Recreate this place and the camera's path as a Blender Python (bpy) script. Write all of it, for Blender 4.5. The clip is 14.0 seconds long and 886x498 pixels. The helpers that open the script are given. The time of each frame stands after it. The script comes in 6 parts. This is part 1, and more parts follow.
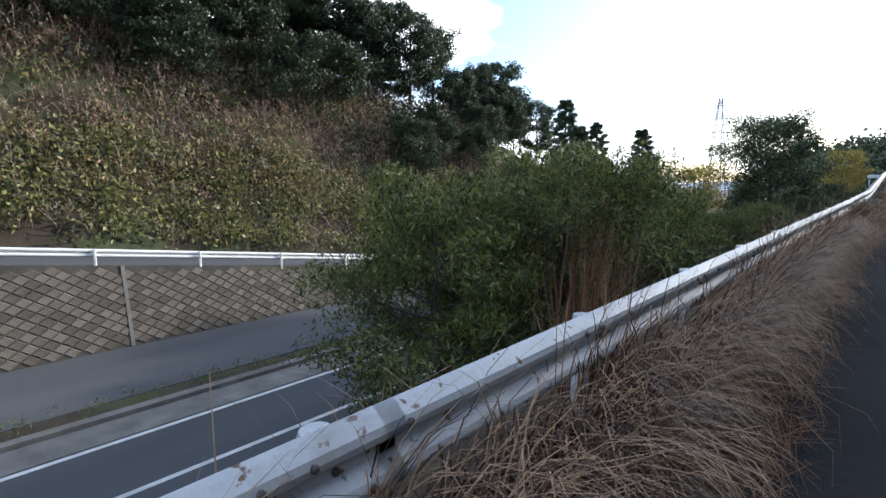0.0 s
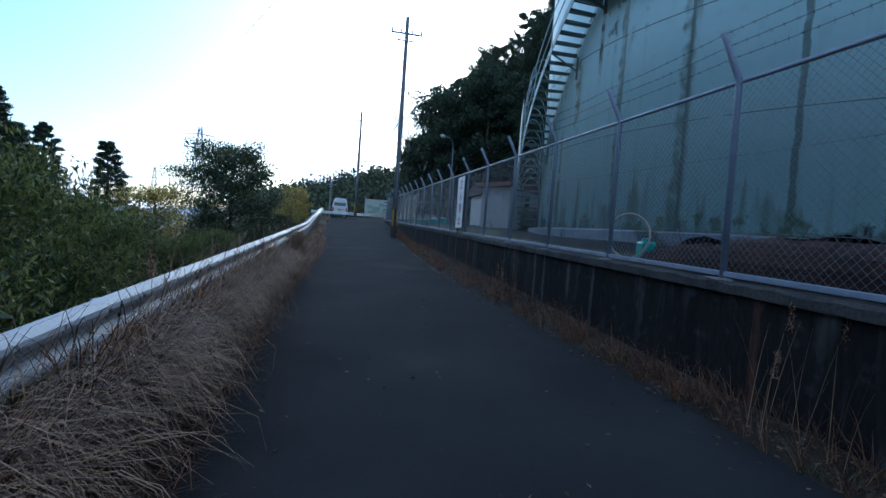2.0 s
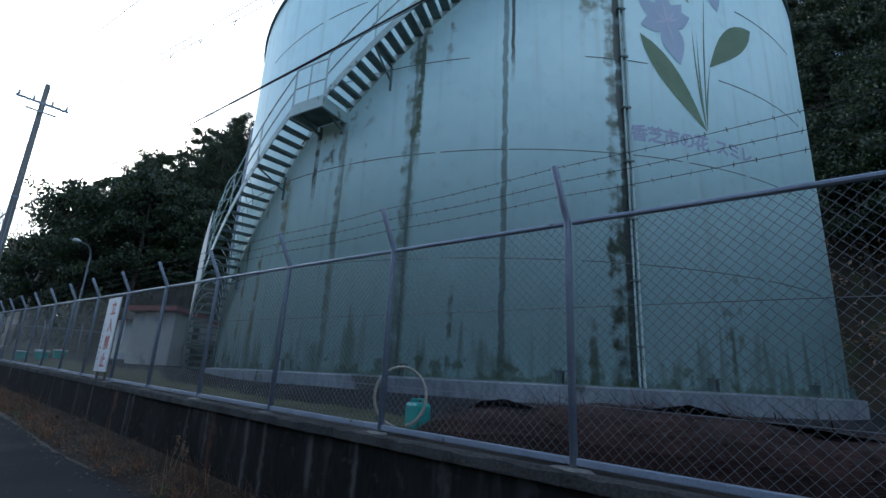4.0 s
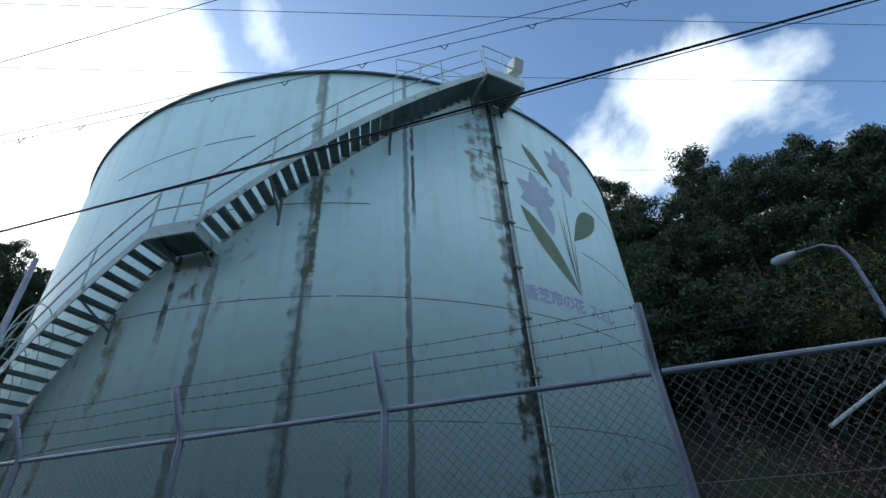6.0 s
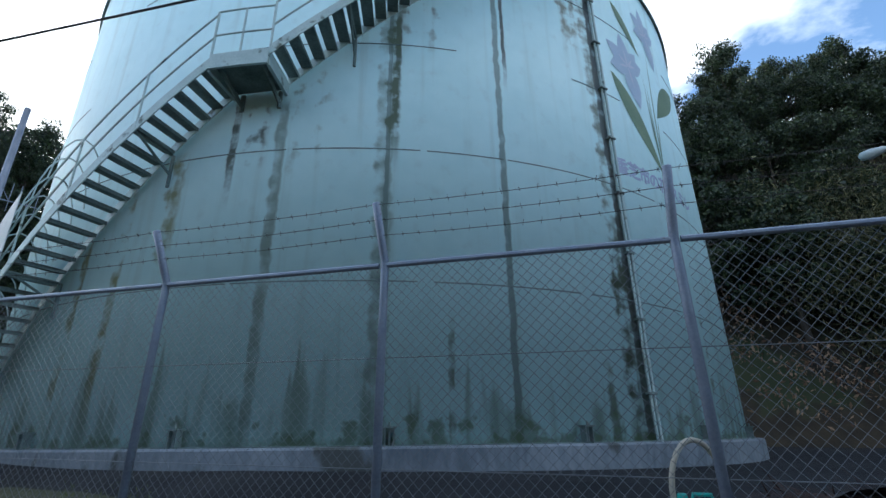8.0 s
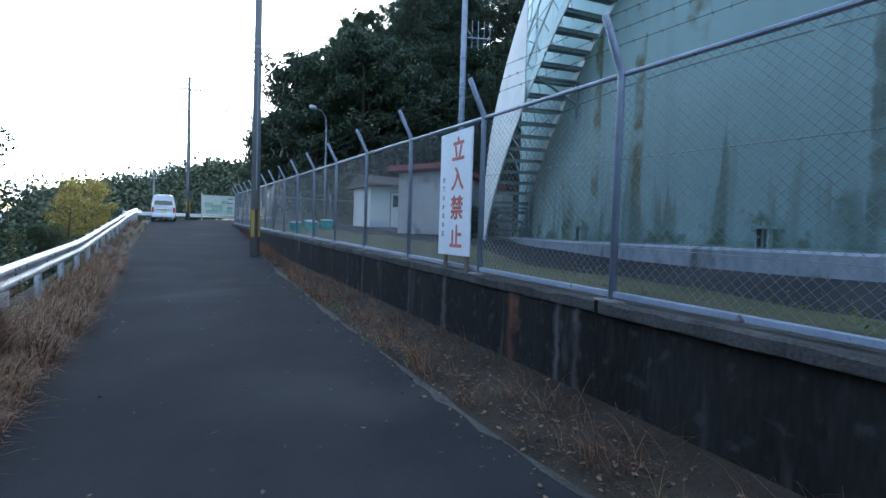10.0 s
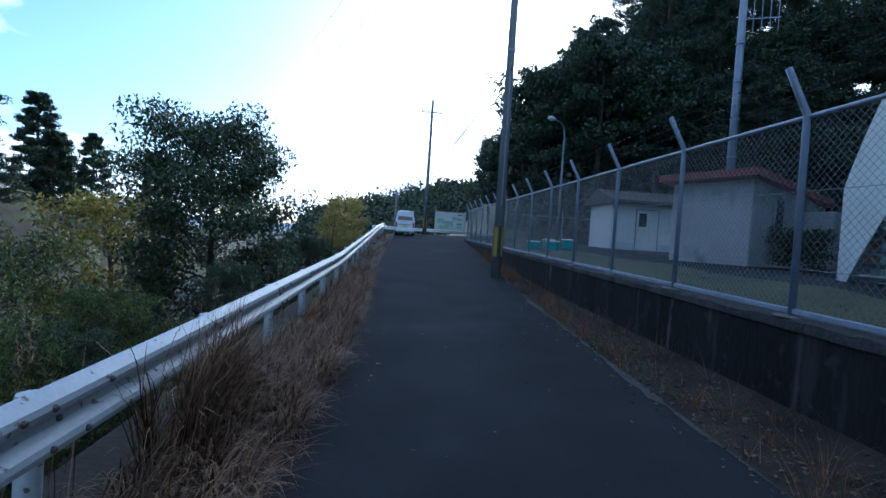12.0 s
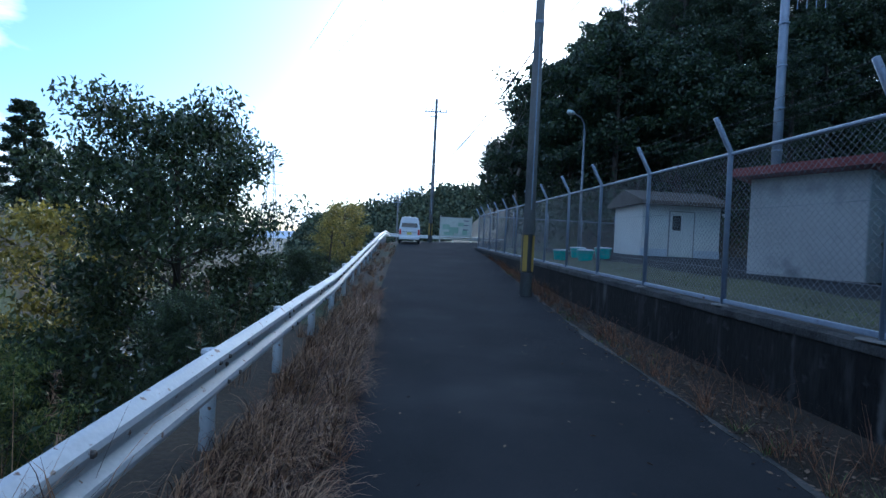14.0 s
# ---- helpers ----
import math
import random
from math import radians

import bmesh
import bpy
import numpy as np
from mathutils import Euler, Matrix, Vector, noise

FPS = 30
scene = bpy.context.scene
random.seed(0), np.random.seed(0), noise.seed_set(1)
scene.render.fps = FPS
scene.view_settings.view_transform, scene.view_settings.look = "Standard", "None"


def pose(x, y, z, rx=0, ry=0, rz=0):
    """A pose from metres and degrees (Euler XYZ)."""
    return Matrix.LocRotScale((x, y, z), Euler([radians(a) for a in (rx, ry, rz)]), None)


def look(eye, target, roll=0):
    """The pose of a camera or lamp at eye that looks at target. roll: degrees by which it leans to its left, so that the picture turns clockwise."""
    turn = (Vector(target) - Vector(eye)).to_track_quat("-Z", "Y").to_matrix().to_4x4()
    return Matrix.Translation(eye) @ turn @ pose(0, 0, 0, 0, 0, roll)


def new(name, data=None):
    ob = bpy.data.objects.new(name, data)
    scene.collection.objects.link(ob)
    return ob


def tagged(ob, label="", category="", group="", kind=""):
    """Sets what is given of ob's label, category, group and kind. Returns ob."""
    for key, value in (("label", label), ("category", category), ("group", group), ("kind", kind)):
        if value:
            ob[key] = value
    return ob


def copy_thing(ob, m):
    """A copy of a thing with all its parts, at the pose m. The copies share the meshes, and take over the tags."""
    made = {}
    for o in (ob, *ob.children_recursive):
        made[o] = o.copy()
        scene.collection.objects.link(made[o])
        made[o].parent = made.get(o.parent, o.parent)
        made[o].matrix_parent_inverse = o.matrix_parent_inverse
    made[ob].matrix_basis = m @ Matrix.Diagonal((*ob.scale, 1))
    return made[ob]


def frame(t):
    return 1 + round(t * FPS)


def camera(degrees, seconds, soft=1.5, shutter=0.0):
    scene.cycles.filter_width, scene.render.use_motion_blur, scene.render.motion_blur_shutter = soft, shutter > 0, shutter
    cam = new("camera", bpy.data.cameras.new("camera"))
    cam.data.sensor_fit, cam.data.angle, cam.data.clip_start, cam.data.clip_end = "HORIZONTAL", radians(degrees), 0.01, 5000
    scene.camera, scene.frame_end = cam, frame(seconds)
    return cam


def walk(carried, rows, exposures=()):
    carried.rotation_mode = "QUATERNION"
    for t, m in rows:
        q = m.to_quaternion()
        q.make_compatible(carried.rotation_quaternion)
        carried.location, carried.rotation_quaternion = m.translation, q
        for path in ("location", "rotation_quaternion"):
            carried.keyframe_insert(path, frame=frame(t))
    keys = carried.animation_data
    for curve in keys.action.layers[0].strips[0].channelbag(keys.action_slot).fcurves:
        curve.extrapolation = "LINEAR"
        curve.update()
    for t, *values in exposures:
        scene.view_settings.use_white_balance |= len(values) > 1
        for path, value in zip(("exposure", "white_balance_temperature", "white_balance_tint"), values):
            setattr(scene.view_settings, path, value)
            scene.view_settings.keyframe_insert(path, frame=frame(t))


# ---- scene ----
cam = camera(84.8, 14.0)
PATH = [
    (0, (0.0, 0.13, 0.9), (-1.38, 1.55, 0.638), 0.6),
    (0.5, (0.016, 0.795, 0.895), (-0.963, 2.527, 0.689), 2.1),
    (1, (0.041, 1.49, 0.856), (-0.481, 3.414, 0.69), 3.1),
    (1.5, (0.202, 2.234, 0.833), (0.076, 4.226, 0.707), 3.6),
    (2, (0.267, 2.9, 0.892), (0.671, 4.858, 0.817), 4.1),
    (2.5, (0.319, 3.509, 0.972), (1.128, 5.338, 0.969), 4.0),
    (3, (0.37, 4.093, 1.02), (1.477, 5.752, 1.162), 4.7),
    (3.5, (0.338, 4.63, 1.099), (1.65, 6.112, 1.39), 4.2),
    (4, (0.303, 5.146, 1.185), (1.764, 6.407, 1.708), 2.9),
    (4.2, (0.307, 5.373, 1.212), (1.822, 6.528, 1.818), 2.2),
    (6.3, (0.262, 7.447, 1.425), (1.834, 7.876, 2.584), -4.5),
    (6.5, (0.269, 7.65, 1.409), (1.834, 8.034, 2.593), -4.7),
    (7, (0.326, 8.169, 1.415), (1.906, 8.46, 2.607), -5.6),
    (7.5, (0.518, 8.788, 1.405), (2.179, 9.095, 2.475), -3.8),
    (8, (0.599, 9.433, 1.338), (2.392, 9.947, 2.06), -0.7),
    (8.5, (0.669, 10.044, 1.322), (2.472, 10.805, 1.733), 1.0),
    (9, (0.735, 10.72, 1.3), (2.372, 11.853, 1.491), 1.3),
    (9.2, (0.735, 10.985, 1.3), (2.268, 12.267, 1.39), 1.4),
    (11.3, (0.349, 13.685, 1.325), (0.535, 15.676, 1.284), 4.2),
    (11.5, (0.335, 13.963, 1.33), (0.499, 15.956, 1.289), 4.0),
    (12, (0.235, 14.6, 1.364), (0.371, 16.595, 1.324), 3.9),
    (12.5, (0.152, 15.258, 1.402), (0.287, 17.253, 1.366), 3.7),
    (13, (0.079, 15.935, 1.432), (0.212, 17.931, 1.399), 3.5),
    (13.5, (0.004, 16.576, 1.474), (0.138, 18.571, 1.443), 3.2),
    (14, (-0.025, 17.182, 1.519), (0.103, 19.177, 1.5), 2.9),
]

EXPOSURE = ((0.0, 1.3, 5750, 8), (1.0, 0.85, 5150, 6), (1.5, 0.7, 4800, 4), (3.0, 0.85, 5000, 2), (4.2, 0.8, 5500, 4), (6.5, 0.7, 5700, 3), (7.5, 0.8, 5700, 4),
            (8.5, 1.85, 5700, 4), (9.2, 2.25, 5600, 4), (11.3, 0.78, 4600, 4), (14.0, 0.88, 4600, 4))
walk(cam, [(t, look(eye, target, roll)) for t, eye, target, roll in PATH], EXPOSURE)
SKY_STRENGTH, CLOUD_STRENGTH, SUN_STRENGTH = 0.15, 1.02, 2.0

# ---- world, sun ----
SUN_AZ, SUN_EL = radians(20.5), radians(20.5)
world = bpy.data.worlds.new("world")
scene.world = world
world.use_nodes = True
wt = world.node_tree
wt.nodes.clear()


def wn(kind, **kw):
    n = wt.nodes.new(kind)
    for k, v in kw.items():
        n.inputs[k].default_value = v
    return n


sky = wt.nodes.new("ShaderNodeTexSky")
sky.sky_type, sky.sun_disc = "NISHITA", False
sky.sun_elevation, sky.sun_rotation = SUN_EL, SUN_AZ
sky.air_density, sky.dust_density, sky.ozone_density = 1.0, 2.0, 2.0
bg = wn("ShaderNodeBackground", Strength=SKY_STRENGTH)
cloud_bg = wn("ShaderNodeBackground", Strength=CLOUD_STRENGTH)
cloud_bg.inputs["Color"].default_value = (1.0, 0.97, 0.93, 1)
co = wt.nodes.new("ShaderNodeTexCoord")
sep = wt.nodes.new("ShaderNodeSeparateXYZ")
wt.links.new(co.outputs["Generated"], sep.inputs[0])
zc = wt.nodes.new("ShaderNodeMath")
zc.operation = "MAXIMUM"
zc.inputs[1].default_value = 0.0
wt.links.new(sep.outputs["Z"], zc.inputs[0])
za = wt.nodes.new("ShaderNodeMath")
za.operation = "ADD"
za.inputs[1].default_value = 0.22
wt.links.new(zc.outputs[0], za.inputs[0])
dv = []
for axis in ("X", "Y"):
    d = wt.nodes.new("ShaderNodeMath")
    d.operation = "DIVIDE"
    wt.links.new(sep.outputs[axis], d.inputs[0])
    wt.links.new(za.outputs[0], d.inputs[1])
    dv.append(d)
comb = wt.nodes.new("ShaderNodeCombineXYZ")
wt.links.new(dv[0].outputs[0], comb.inputs[0])
wt.links.new(dv[1].outputs[0], comb.inputs[1])
comb.inputs[2].default_value = 3.4
cn = wn("ShaderNodeTexNoise", Scale=1.4, Detail=9.0, Roughness=0.55, Distortion=0.25)
wt.links.new(comb.outputs[0], cn.inputs["Vector"])
# thicker cloud towards the horizon
low = wt.nodes.new("ShaderNodeMapRange")
low.inputs["From Min"].default_value, low.inputs["From Max"].default_value = 0.05, 0.75
low.inputs["To Min"].default_value, low.inputs["To Max"].default_value = 0.05, 0.0
wt.links.new(sep.outputs["Z"], low.inputs["Value"])
# and towards the veiled sun
dot = wt.nodes.new("ShaderNodeVectorMath")
dot.operation = "DOT_PRODUCT"
wt.links.new(co.outputs["Generated"], dot.inputs[0])
dot.inputs[1].default_value = (math.sin(SUN_AZ) * math.cos(SUN_EL), math.cos(SUN_AZ) * math.cos(SUN_EL), math.sin(SUN_EL))
near_sun = wt.nodes.new("ShaderNodeMapRange")
near_sun.inputs["From Min"].default_value, near_sun.inputs["From Max"].default_value = 0.3, 1.0
near_sun.inputs["To Min"].default_value, near_sun.inputs["To Max"].default_value = 0.0, 0.015
wt.links.new(dot.outputs["Value"], near_sun.inputs["Value"])
add = wt.nodes.new("ShaderNodeMath")
wt.links.new(cn.outputs["Fac"], add.inputs[0])
wt.links.new(low.outputs[0], add.inputs[1])
add2 = wt.nodes.new("ShaderNodeMath")
wt.links.new(add.outputs[0], add2.inputs[0])
wt.links.new(near_sun.outputs[0], add2.inputs[1])
# cumulus heaps, and clear sky between
cover = add2.outputs[0]
for way, wide, amount in (((0.644, -0.244, 0.725), 0.08, 0.075), ((0.70, -0.27, 0.655), 0.08, 0.06), ((0.674, -0.435, 0.597), 0.09, 0.085), ((0.77, -0.27, 0.57), 0.2, 0.075), ((0.569, -0.56, 0.66), 0.2, -0.08),
                          ((-0.33, 0.9, 0.3), 0.25, -0.1), ((-0.25, 0.87, 0.42), 0.3, -0.14), ((-0.495, 0.8, 0.33), 0.2, -0.12), ((-0.55, 0.82, 0.16), 0.3, 0.08), ((-0.06, 0.93, 0.36), 0.07, 0.12), ((-0.1, 0.96, 0.25), 0.16, 0.12),
                          ((0.26, 0.6, 0.75), 0.12, 0.1), ((0.4, 0.37, 0.84), 0.08, 0.1)):
    near = wt.nodes.new("ShaderNodeVectorMath")
    near.operation = "DOT_PRODUCT"
    wt.links.new(co.outputs["Generated"], near.inputs[0])
    near.inputs[1].default_value = Vector(way).normalized()
    lobe = wt.nodes.new("ShaderNodeMapRange")
    lobe.interpolation_type = "SMOOTHSTEP"
    lobe.inputs["From Min"].default_value, lobe.inputs["From Max"].default_value = math.cos(wide * 1.6), 1.0
    lobe.inputs["To Min"].default_value, lobe.inputs["To Max"].default_value = 0.0, amount
    wt.links.new(near.outputs["Value"], lobe.inputs["Value"])
    total = wt.nodes.new("ShaderNodeMath")
    wt.links.new(cover, total.inputs[0])
    wt.links.new(lobe.outputs[0], total.inputs[1])
    cover = total.outputs[0]
ramp = wt.nodes.new("ShaderNodeValToRGB")
ramp.color_ramp.elements[0].position, ramp.color_ramp.elements[1].position = 0.51, 0.63
wt.links.new(cover, ramp.inputs[0])
mixs = wt.nodes.new("ShaderNodeMixShader")
wt.links.new(ramp.outputs[0], mixs.inputs[0])
wt.links.new(sky.outputs[0], bg.inputs[0])
wt.links.new(bg.outputs[0], mixs.inputs[1])
wt.links.new(cloud_bg.outputs[0], mixs.inputs[2])
wo = wt.nodes.new("ShaderNodeOutputWorld")
wt.links.new(mixs.outputs[0], wo.inputs[0])

sun_data = bpy.data.lights.new("sun", "SUN")
sun_data.energy, sun_data.angle, sun_data.color = SUN_STRENGTH, radians(2.0), (1.0, 0.9, 0.76)
sun_ob = new("sun", sun_data)
to_sun = Vector((math.sin(SUN_AZ) * math.cos(SUN_EL), math.cos(SUN_AZ) * math.cos(SUN_EL), math.sin(SUN_EL)))
sun_ob.matrix_world = look(to_sun * 200, (0, 0, 0))


# ---- materials ----
def rgb(c):
    return (*c, 1)


class Mat:
    """A node material: a principled surface with colour noise at two scales, and bump."""

    def __init__(self, name, dark, light, rough=0.8, metal=0.0, scale=2.0, fine=30.0, stretch=(1, 1, 1), bump=0.2, bump_scale=None,
                 islands=0.0, objects=0.0, translucent=0.0, spec=0.5):
        m = self.m = bpy.data.materials.new(name)
        m.use_nodes = True
        self.t = m.node_tree
        self.p = self.t.nodes["Principled BSDF"]
        self.out = self.t.nodes["Material Output"]
        self.p.inputs["Roughness"].default_value = rough
        self.p.inputs["Metallic"].default_value = metal
        self.p.inputs["Specular IOR Level"].default_value = spec
        tc = self.node("ShaderNodeTexCoord")
        mp = self.node("ShaderNodeMapping")
        mp.inputs["Scale"].default_value = stretch
        self.link(tc.outputs["Object"], mp.inputs[0])
        self.co, self.raw = mp.outputs[0], tc.outputs["Object"]
        a = self.noise(scale, 4)
        b = self.noise(fine, 3)
        f = self.math("ADD", self.math("MULTIPLY", a, 0.6), self.math("MULTIPLY", b, 0.4))
        if islands:
            g = self.node("ShaderNodeNewGeometry")
            f = self.math("ADD", f, self.math("MULTIPLY", self.math("SUBTRACT", g.outputs["Random Per Island"], 0.5), islands))
        if objects:
            o = self.node("ShaderNodeObjectInfo")
            f = self.math("ADD", f, self.math("MULTIPLY", self.math("SUBTRACT", o.outputs["Random"], 0.5), objects))
        r = self.node("ShaderNodeValToRGB")
        e = r.color_ramp.elements
        e[0].position, e[0].color, e[1].position, e[1].color = 0.32, rgb(dark), 0.68, rgb(light)
        self.link(f, r.inputs[0])
        self.colour = r.outputs[0]
        self.link(self.colour, self.p.inputs["Base Color"])
        if bump:
            h = self.noise(bump_scale or fine, 3)
            n = self.node("ShaderNodeBump")
            n.inputs["Strength"].default_value, n.inputs["Distance"].default_value = bump, 0.02
            self.link(h, n.inputs["Height"])
            self.link(n.outputs[0], self.p.inputs["Normal"])
        if translucent:
            tr = self.node("ShaderNodeBsdfTranslucent")
            self.link(self.colour, tr.inputs[0])
            mx = self.node("ShaderNodeMixShader")
            mx.inputs[0].default_value = translucent
            self.link(self.p.outputs[0], mx.inputs[1])
            self.link(tr.outputs[0], mx.inputs[2])
            self.link(mx.outputs[0], self.out.inputs[0])

    def node(self, kind):
        return self.t.nodes.new(kind)

    def link(self, a, b):
        self.t.links.new(a, b)

    def noise(self, scale, detail=3, co=None):
        n = self.node("ShaderNodeTexNoise")
        n.inputs["Scale"].default_value, n.inputs["Detail"].default_value = scale, detail
        self.link(co or self.co, n.inputs["Vector"])
        return n.outputs["Fac"]

    def math(self, op, a, b=None, c=None, clamp=False):
        n = self.node("ShaderNodeMath")
        n.operation, n.use_clamp = op, clamp
        for i, v in enumerate((a, b, c)):
            if v is None:
                continue
            if isinstance(v, (int, float)):
                n.inputs[i].default_value = v
            else:
                self.link(v, n.inputs[i])
        return n.outputs[0]

    def over(self, fac, colour):
        """Lay a colour over the surface where fac is high."""
        n = self.node("ShaderNodeMix")
        n.data_type = "RGBA"
        self.link(fac, n.inputs["Factor"])
        self.link(self.colour, n.inputs[6])
        n.inputs[7].default_value = rgb(colour)
        self.colour = n.outputs[2]
        self.link(self.colour, self.p.inputs["Base Color"])
        return self

    def step(self, v, lo, hi):
        n = self.node("ShaderNodeMapRange")
        n.interpolation_type = "SMOOTHSTEP"
        n.inputs["From Min"].default_value, n.inputs["From Max"].default_value = lo, hi
        self.link(v, n.inputs["Value"])
        return n.outputs[0]


asphalt = Mat("asphalt", (0.017, 0.018, 0.0205), (0.036, 0.037, 0.041), spec=0.12, rough=0.95, scale=0.7, fine=90, bump=0.5, bump_scale=180)
asphalt.over(asphalt.step(asphalt.noise(0.35, 5), 0.56, 0.75), (0.045, 0.045, 0.047))
lower_asphalt = Mat("lower_asphalt", (0.05, 0.053, 0.06), (0.085, 0.088, 0.095), rough=0.8, scale=0.5, fine=40, bump=0.3, stretch=(1, 0.3, 1))
gravel = Mat("gravel_soil", (0.016, 0.013, 0.01), (0.06, 0.05, 0.038), spec=0.15, rough=0.95, scale=1.5, fine=60, bump=0.7)
pale_concrete = Mat("pale_concrete", (0.09, 0.086, 0.08), (0.24, 0.23, 0.21), rough=0.9, scale=1.2, fine=40, bump=0.3)
soil = Mat("soil", (0.022, 0.017, 0.011), (0.07, 0.052, 0.03), rough=0.95, scale=1.0, fine=20, bump=0.6)
soil.over(soil.step(soil.noise(0.25, 5), 0.5, 0.6), (0.05, 0.06, 0.025))
white_line = Mat("white_line", (0.45, 0.45, 0.44), (0.72, 0.72, 0.7), rough=0.7, scale=3, fine=50, bump=0.1)
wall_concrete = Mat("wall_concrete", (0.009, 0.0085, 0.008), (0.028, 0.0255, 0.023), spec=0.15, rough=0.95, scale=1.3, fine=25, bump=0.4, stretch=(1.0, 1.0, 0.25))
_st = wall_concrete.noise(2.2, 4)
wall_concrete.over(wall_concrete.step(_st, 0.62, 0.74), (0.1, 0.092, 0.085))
W = wall_concrete
wsep = W.node("ShaderNodeSeparateXYZ")
W.link(W.raw, wsep.inputs[0])
wcv = W.node("ShaderNodeCombineXYZ")
W.link(W.math("MULTIPLY", wsep.outputs["Y"], 5.0), wcv.inputs[0])
W.link(W.math("MULTIPLY", wsep.outputs["Z"], 0.7), wcv.inputs[1])
run = W.noise(1.0, 5, wcv.outputs[0])
blotch = W.noise(6.0, 5, W.raw)
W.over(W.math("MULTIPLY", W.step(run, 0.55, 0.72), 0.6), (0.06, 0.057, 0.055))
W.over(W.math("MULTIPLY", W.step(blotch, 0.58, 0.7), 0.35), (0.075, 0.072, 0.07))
LIME, RUST = (0.13, 0.122, 0.115), (0.15, 0.07, 0.042)
for y0, half, tone in ((7.92, 0.07, LIME), (9.05, 0.05, LIME), (10.72, 0.06, LIME), (11.12, 0.05, LIME), (12.05, 0.12, RUST), (12.22, 0.06, LIME), (12.85, 0.05, LIME), (15.1, 0.06, LIME), (15.35, 0.05, LIME),
                       (16.05, 0.1, RUST), (16.2, 0.05, LIME), (17.5, 0.08, LIME), (18.6, 0.05, LIME), (19.9, 0.06, LIME), (20.7, 0.05, LIME), (21.6, 0.04, LIME), (5.2, 0.06, LIME), (6.3, 0.05, RUST)):
    away = W.math("ABSOLUTE", W.math("ADD", W.math("SUBTRACT", wsep.outputs["Y"], y0), W.math("MULTIPLY", W.math("SUBTRACT", blotch, 0.5), half * 3.0)))
    W.over(W.math("MULTIPLY", W.math("SUBTRACT", 1.0, W.step(away, 0.0, half * 1.2)), W.math("MULTIPLY", W.step(run, 0.3, 0.68), 0.7)), tone)
cope_concrete = Mat("cope_concrete", (0.013, 0.0125, 0.012), (0.085, 0.08, 0.074), rough=0.95, scale=2.6, fine=40, bump=0.4)
galv = Mat("blue_grey_painted_steel", (0.2, 0.23, 0.3), (0.34, 0.38, 0.46), rough=0.5, metal=0.2, scale=4, fine=60, bump=0.08)
galv.over(galv.step(galv.noise(9, 4), 0.66, 0.74), (0.12, 0.08, 0.06))
wire = Mat("galvanised_wire", (0.14, 0.145, 0.155), (0.26, 0.27, 0.29), rough=0.5, metal=0.4, scale=5, fine=60, bump=0)
barbed = Mat("rusty_wire", (0.04, 0.035, 0.035), (0.1, 0.09, 0.085), rough=0.7, metal=0.5, scale=8, fine=60, bump=0)
rail_white = Mat("rail_white_paint", (0.42, 0.44, 0.46), (0.57, 0.58, 0.59), rough=0.42, scale=2.5, fine=40, bump=0.1)
rail_white.over(rail_white.step(rail_white.noise(14, 6), 0.63, 0.68), (0.16, 0.09, 0.055))
rail_white.over(rail_white.step(rail_white.noise(1.7, 6), 0.58, 0.8), (0.32, 0.31, 0.29))
rail_far = Mat("far_rail_white_paint", (0.66, 0.66, 0.64), (0.82, 0.82, 0.8), rough=0.45, scale=1, fine=20, bump=0.05)
bolt_dark = Mat("bolt_dark", (0.06, 0.05, 0.045), (0.16, 0.14, 0.12), rough=0.6, metal=0.4, scale=10, fine=60, bump=0.1)
pole_concrete = Mat("pole_concrete", (0.13, 0.125, 0.12), (0.24, 0.235, 0.23), rough=0.85, scale=1.5, fine=30, bump=0.2, stretch=(1, 1, 0.3))
pole_blue = Mat("galvanised_mast", (0.16, 0.18, 0.22), (0.28, 0.3, 0.35), rough=0.5, metal=0.5, scale=2, fine=30, bump=0.1)
yellow = Mat("yellow_band", (0.26, 0.17, 0.03), (0.4, 0.27, 0.05), rough=0.6, scale=5, fine=40, bump=0.1)
black = Mat("black_band", (0.012, 0.012, 0.012), (0.04, 0.04, 0.04), rough=0.6, scale=5, fine=40, bump=0.1)
cable = Mat("cable_black", (0.01, 0.01, 0.012), (0.03, 0.03, 0.032), rough=0.6, scale=3, fine=30, bump=0)
ceramic = Mat("insulator", (0.5, 0.5, 0.48), (0.7, 0.7, 0.68), rough=0.3, scale=3, fine=30, bump=0)
hut_wall = Mat("rendered_hut_wall", (0.3, 0.29, 0.28), (0.46, 0.45, 0.43), rough=0.9, scale=0.8, fine=15, bump=0.3)
hut_wall.over(hut_wall.step(hut_wall.noise(1.4, 5), 0.55, 0.75), (0.2, 0.2, 0.2))
hut_cream = Mat("cream_hut_wall", (0.52, 0.51, 0.47), (0.66, 0.65, 0.6), rough=0.85, scale=0.8, fine=15, bump=0.2)
hut_base = Mat("pale_blue_plinth", (0.4, 0.42, 0.46), (0.52, 0.54, 0.58), rough=0.85, scale=0.8, fine=15, bump=0.2)
red_trim = Mat("red_brown_metal", (0.13, 0.025, 0.025), (0.22, 0.05, 0.045), rough=0.6, scale=2, fine=30, bump=0.1)
dark_glass = Mat("dark_glass", (0.012, 0.014, 0.016), (0.03, 0.032, 0.036), rough=0.08, scale=1, fine=5, bump=0)
sign_white = Mat("sign_white", (0.62, 0.64, 0.68), (0.76, 0.78, 0.82), rough=0.5, scale=1.5, fine=25, bump=0.05)
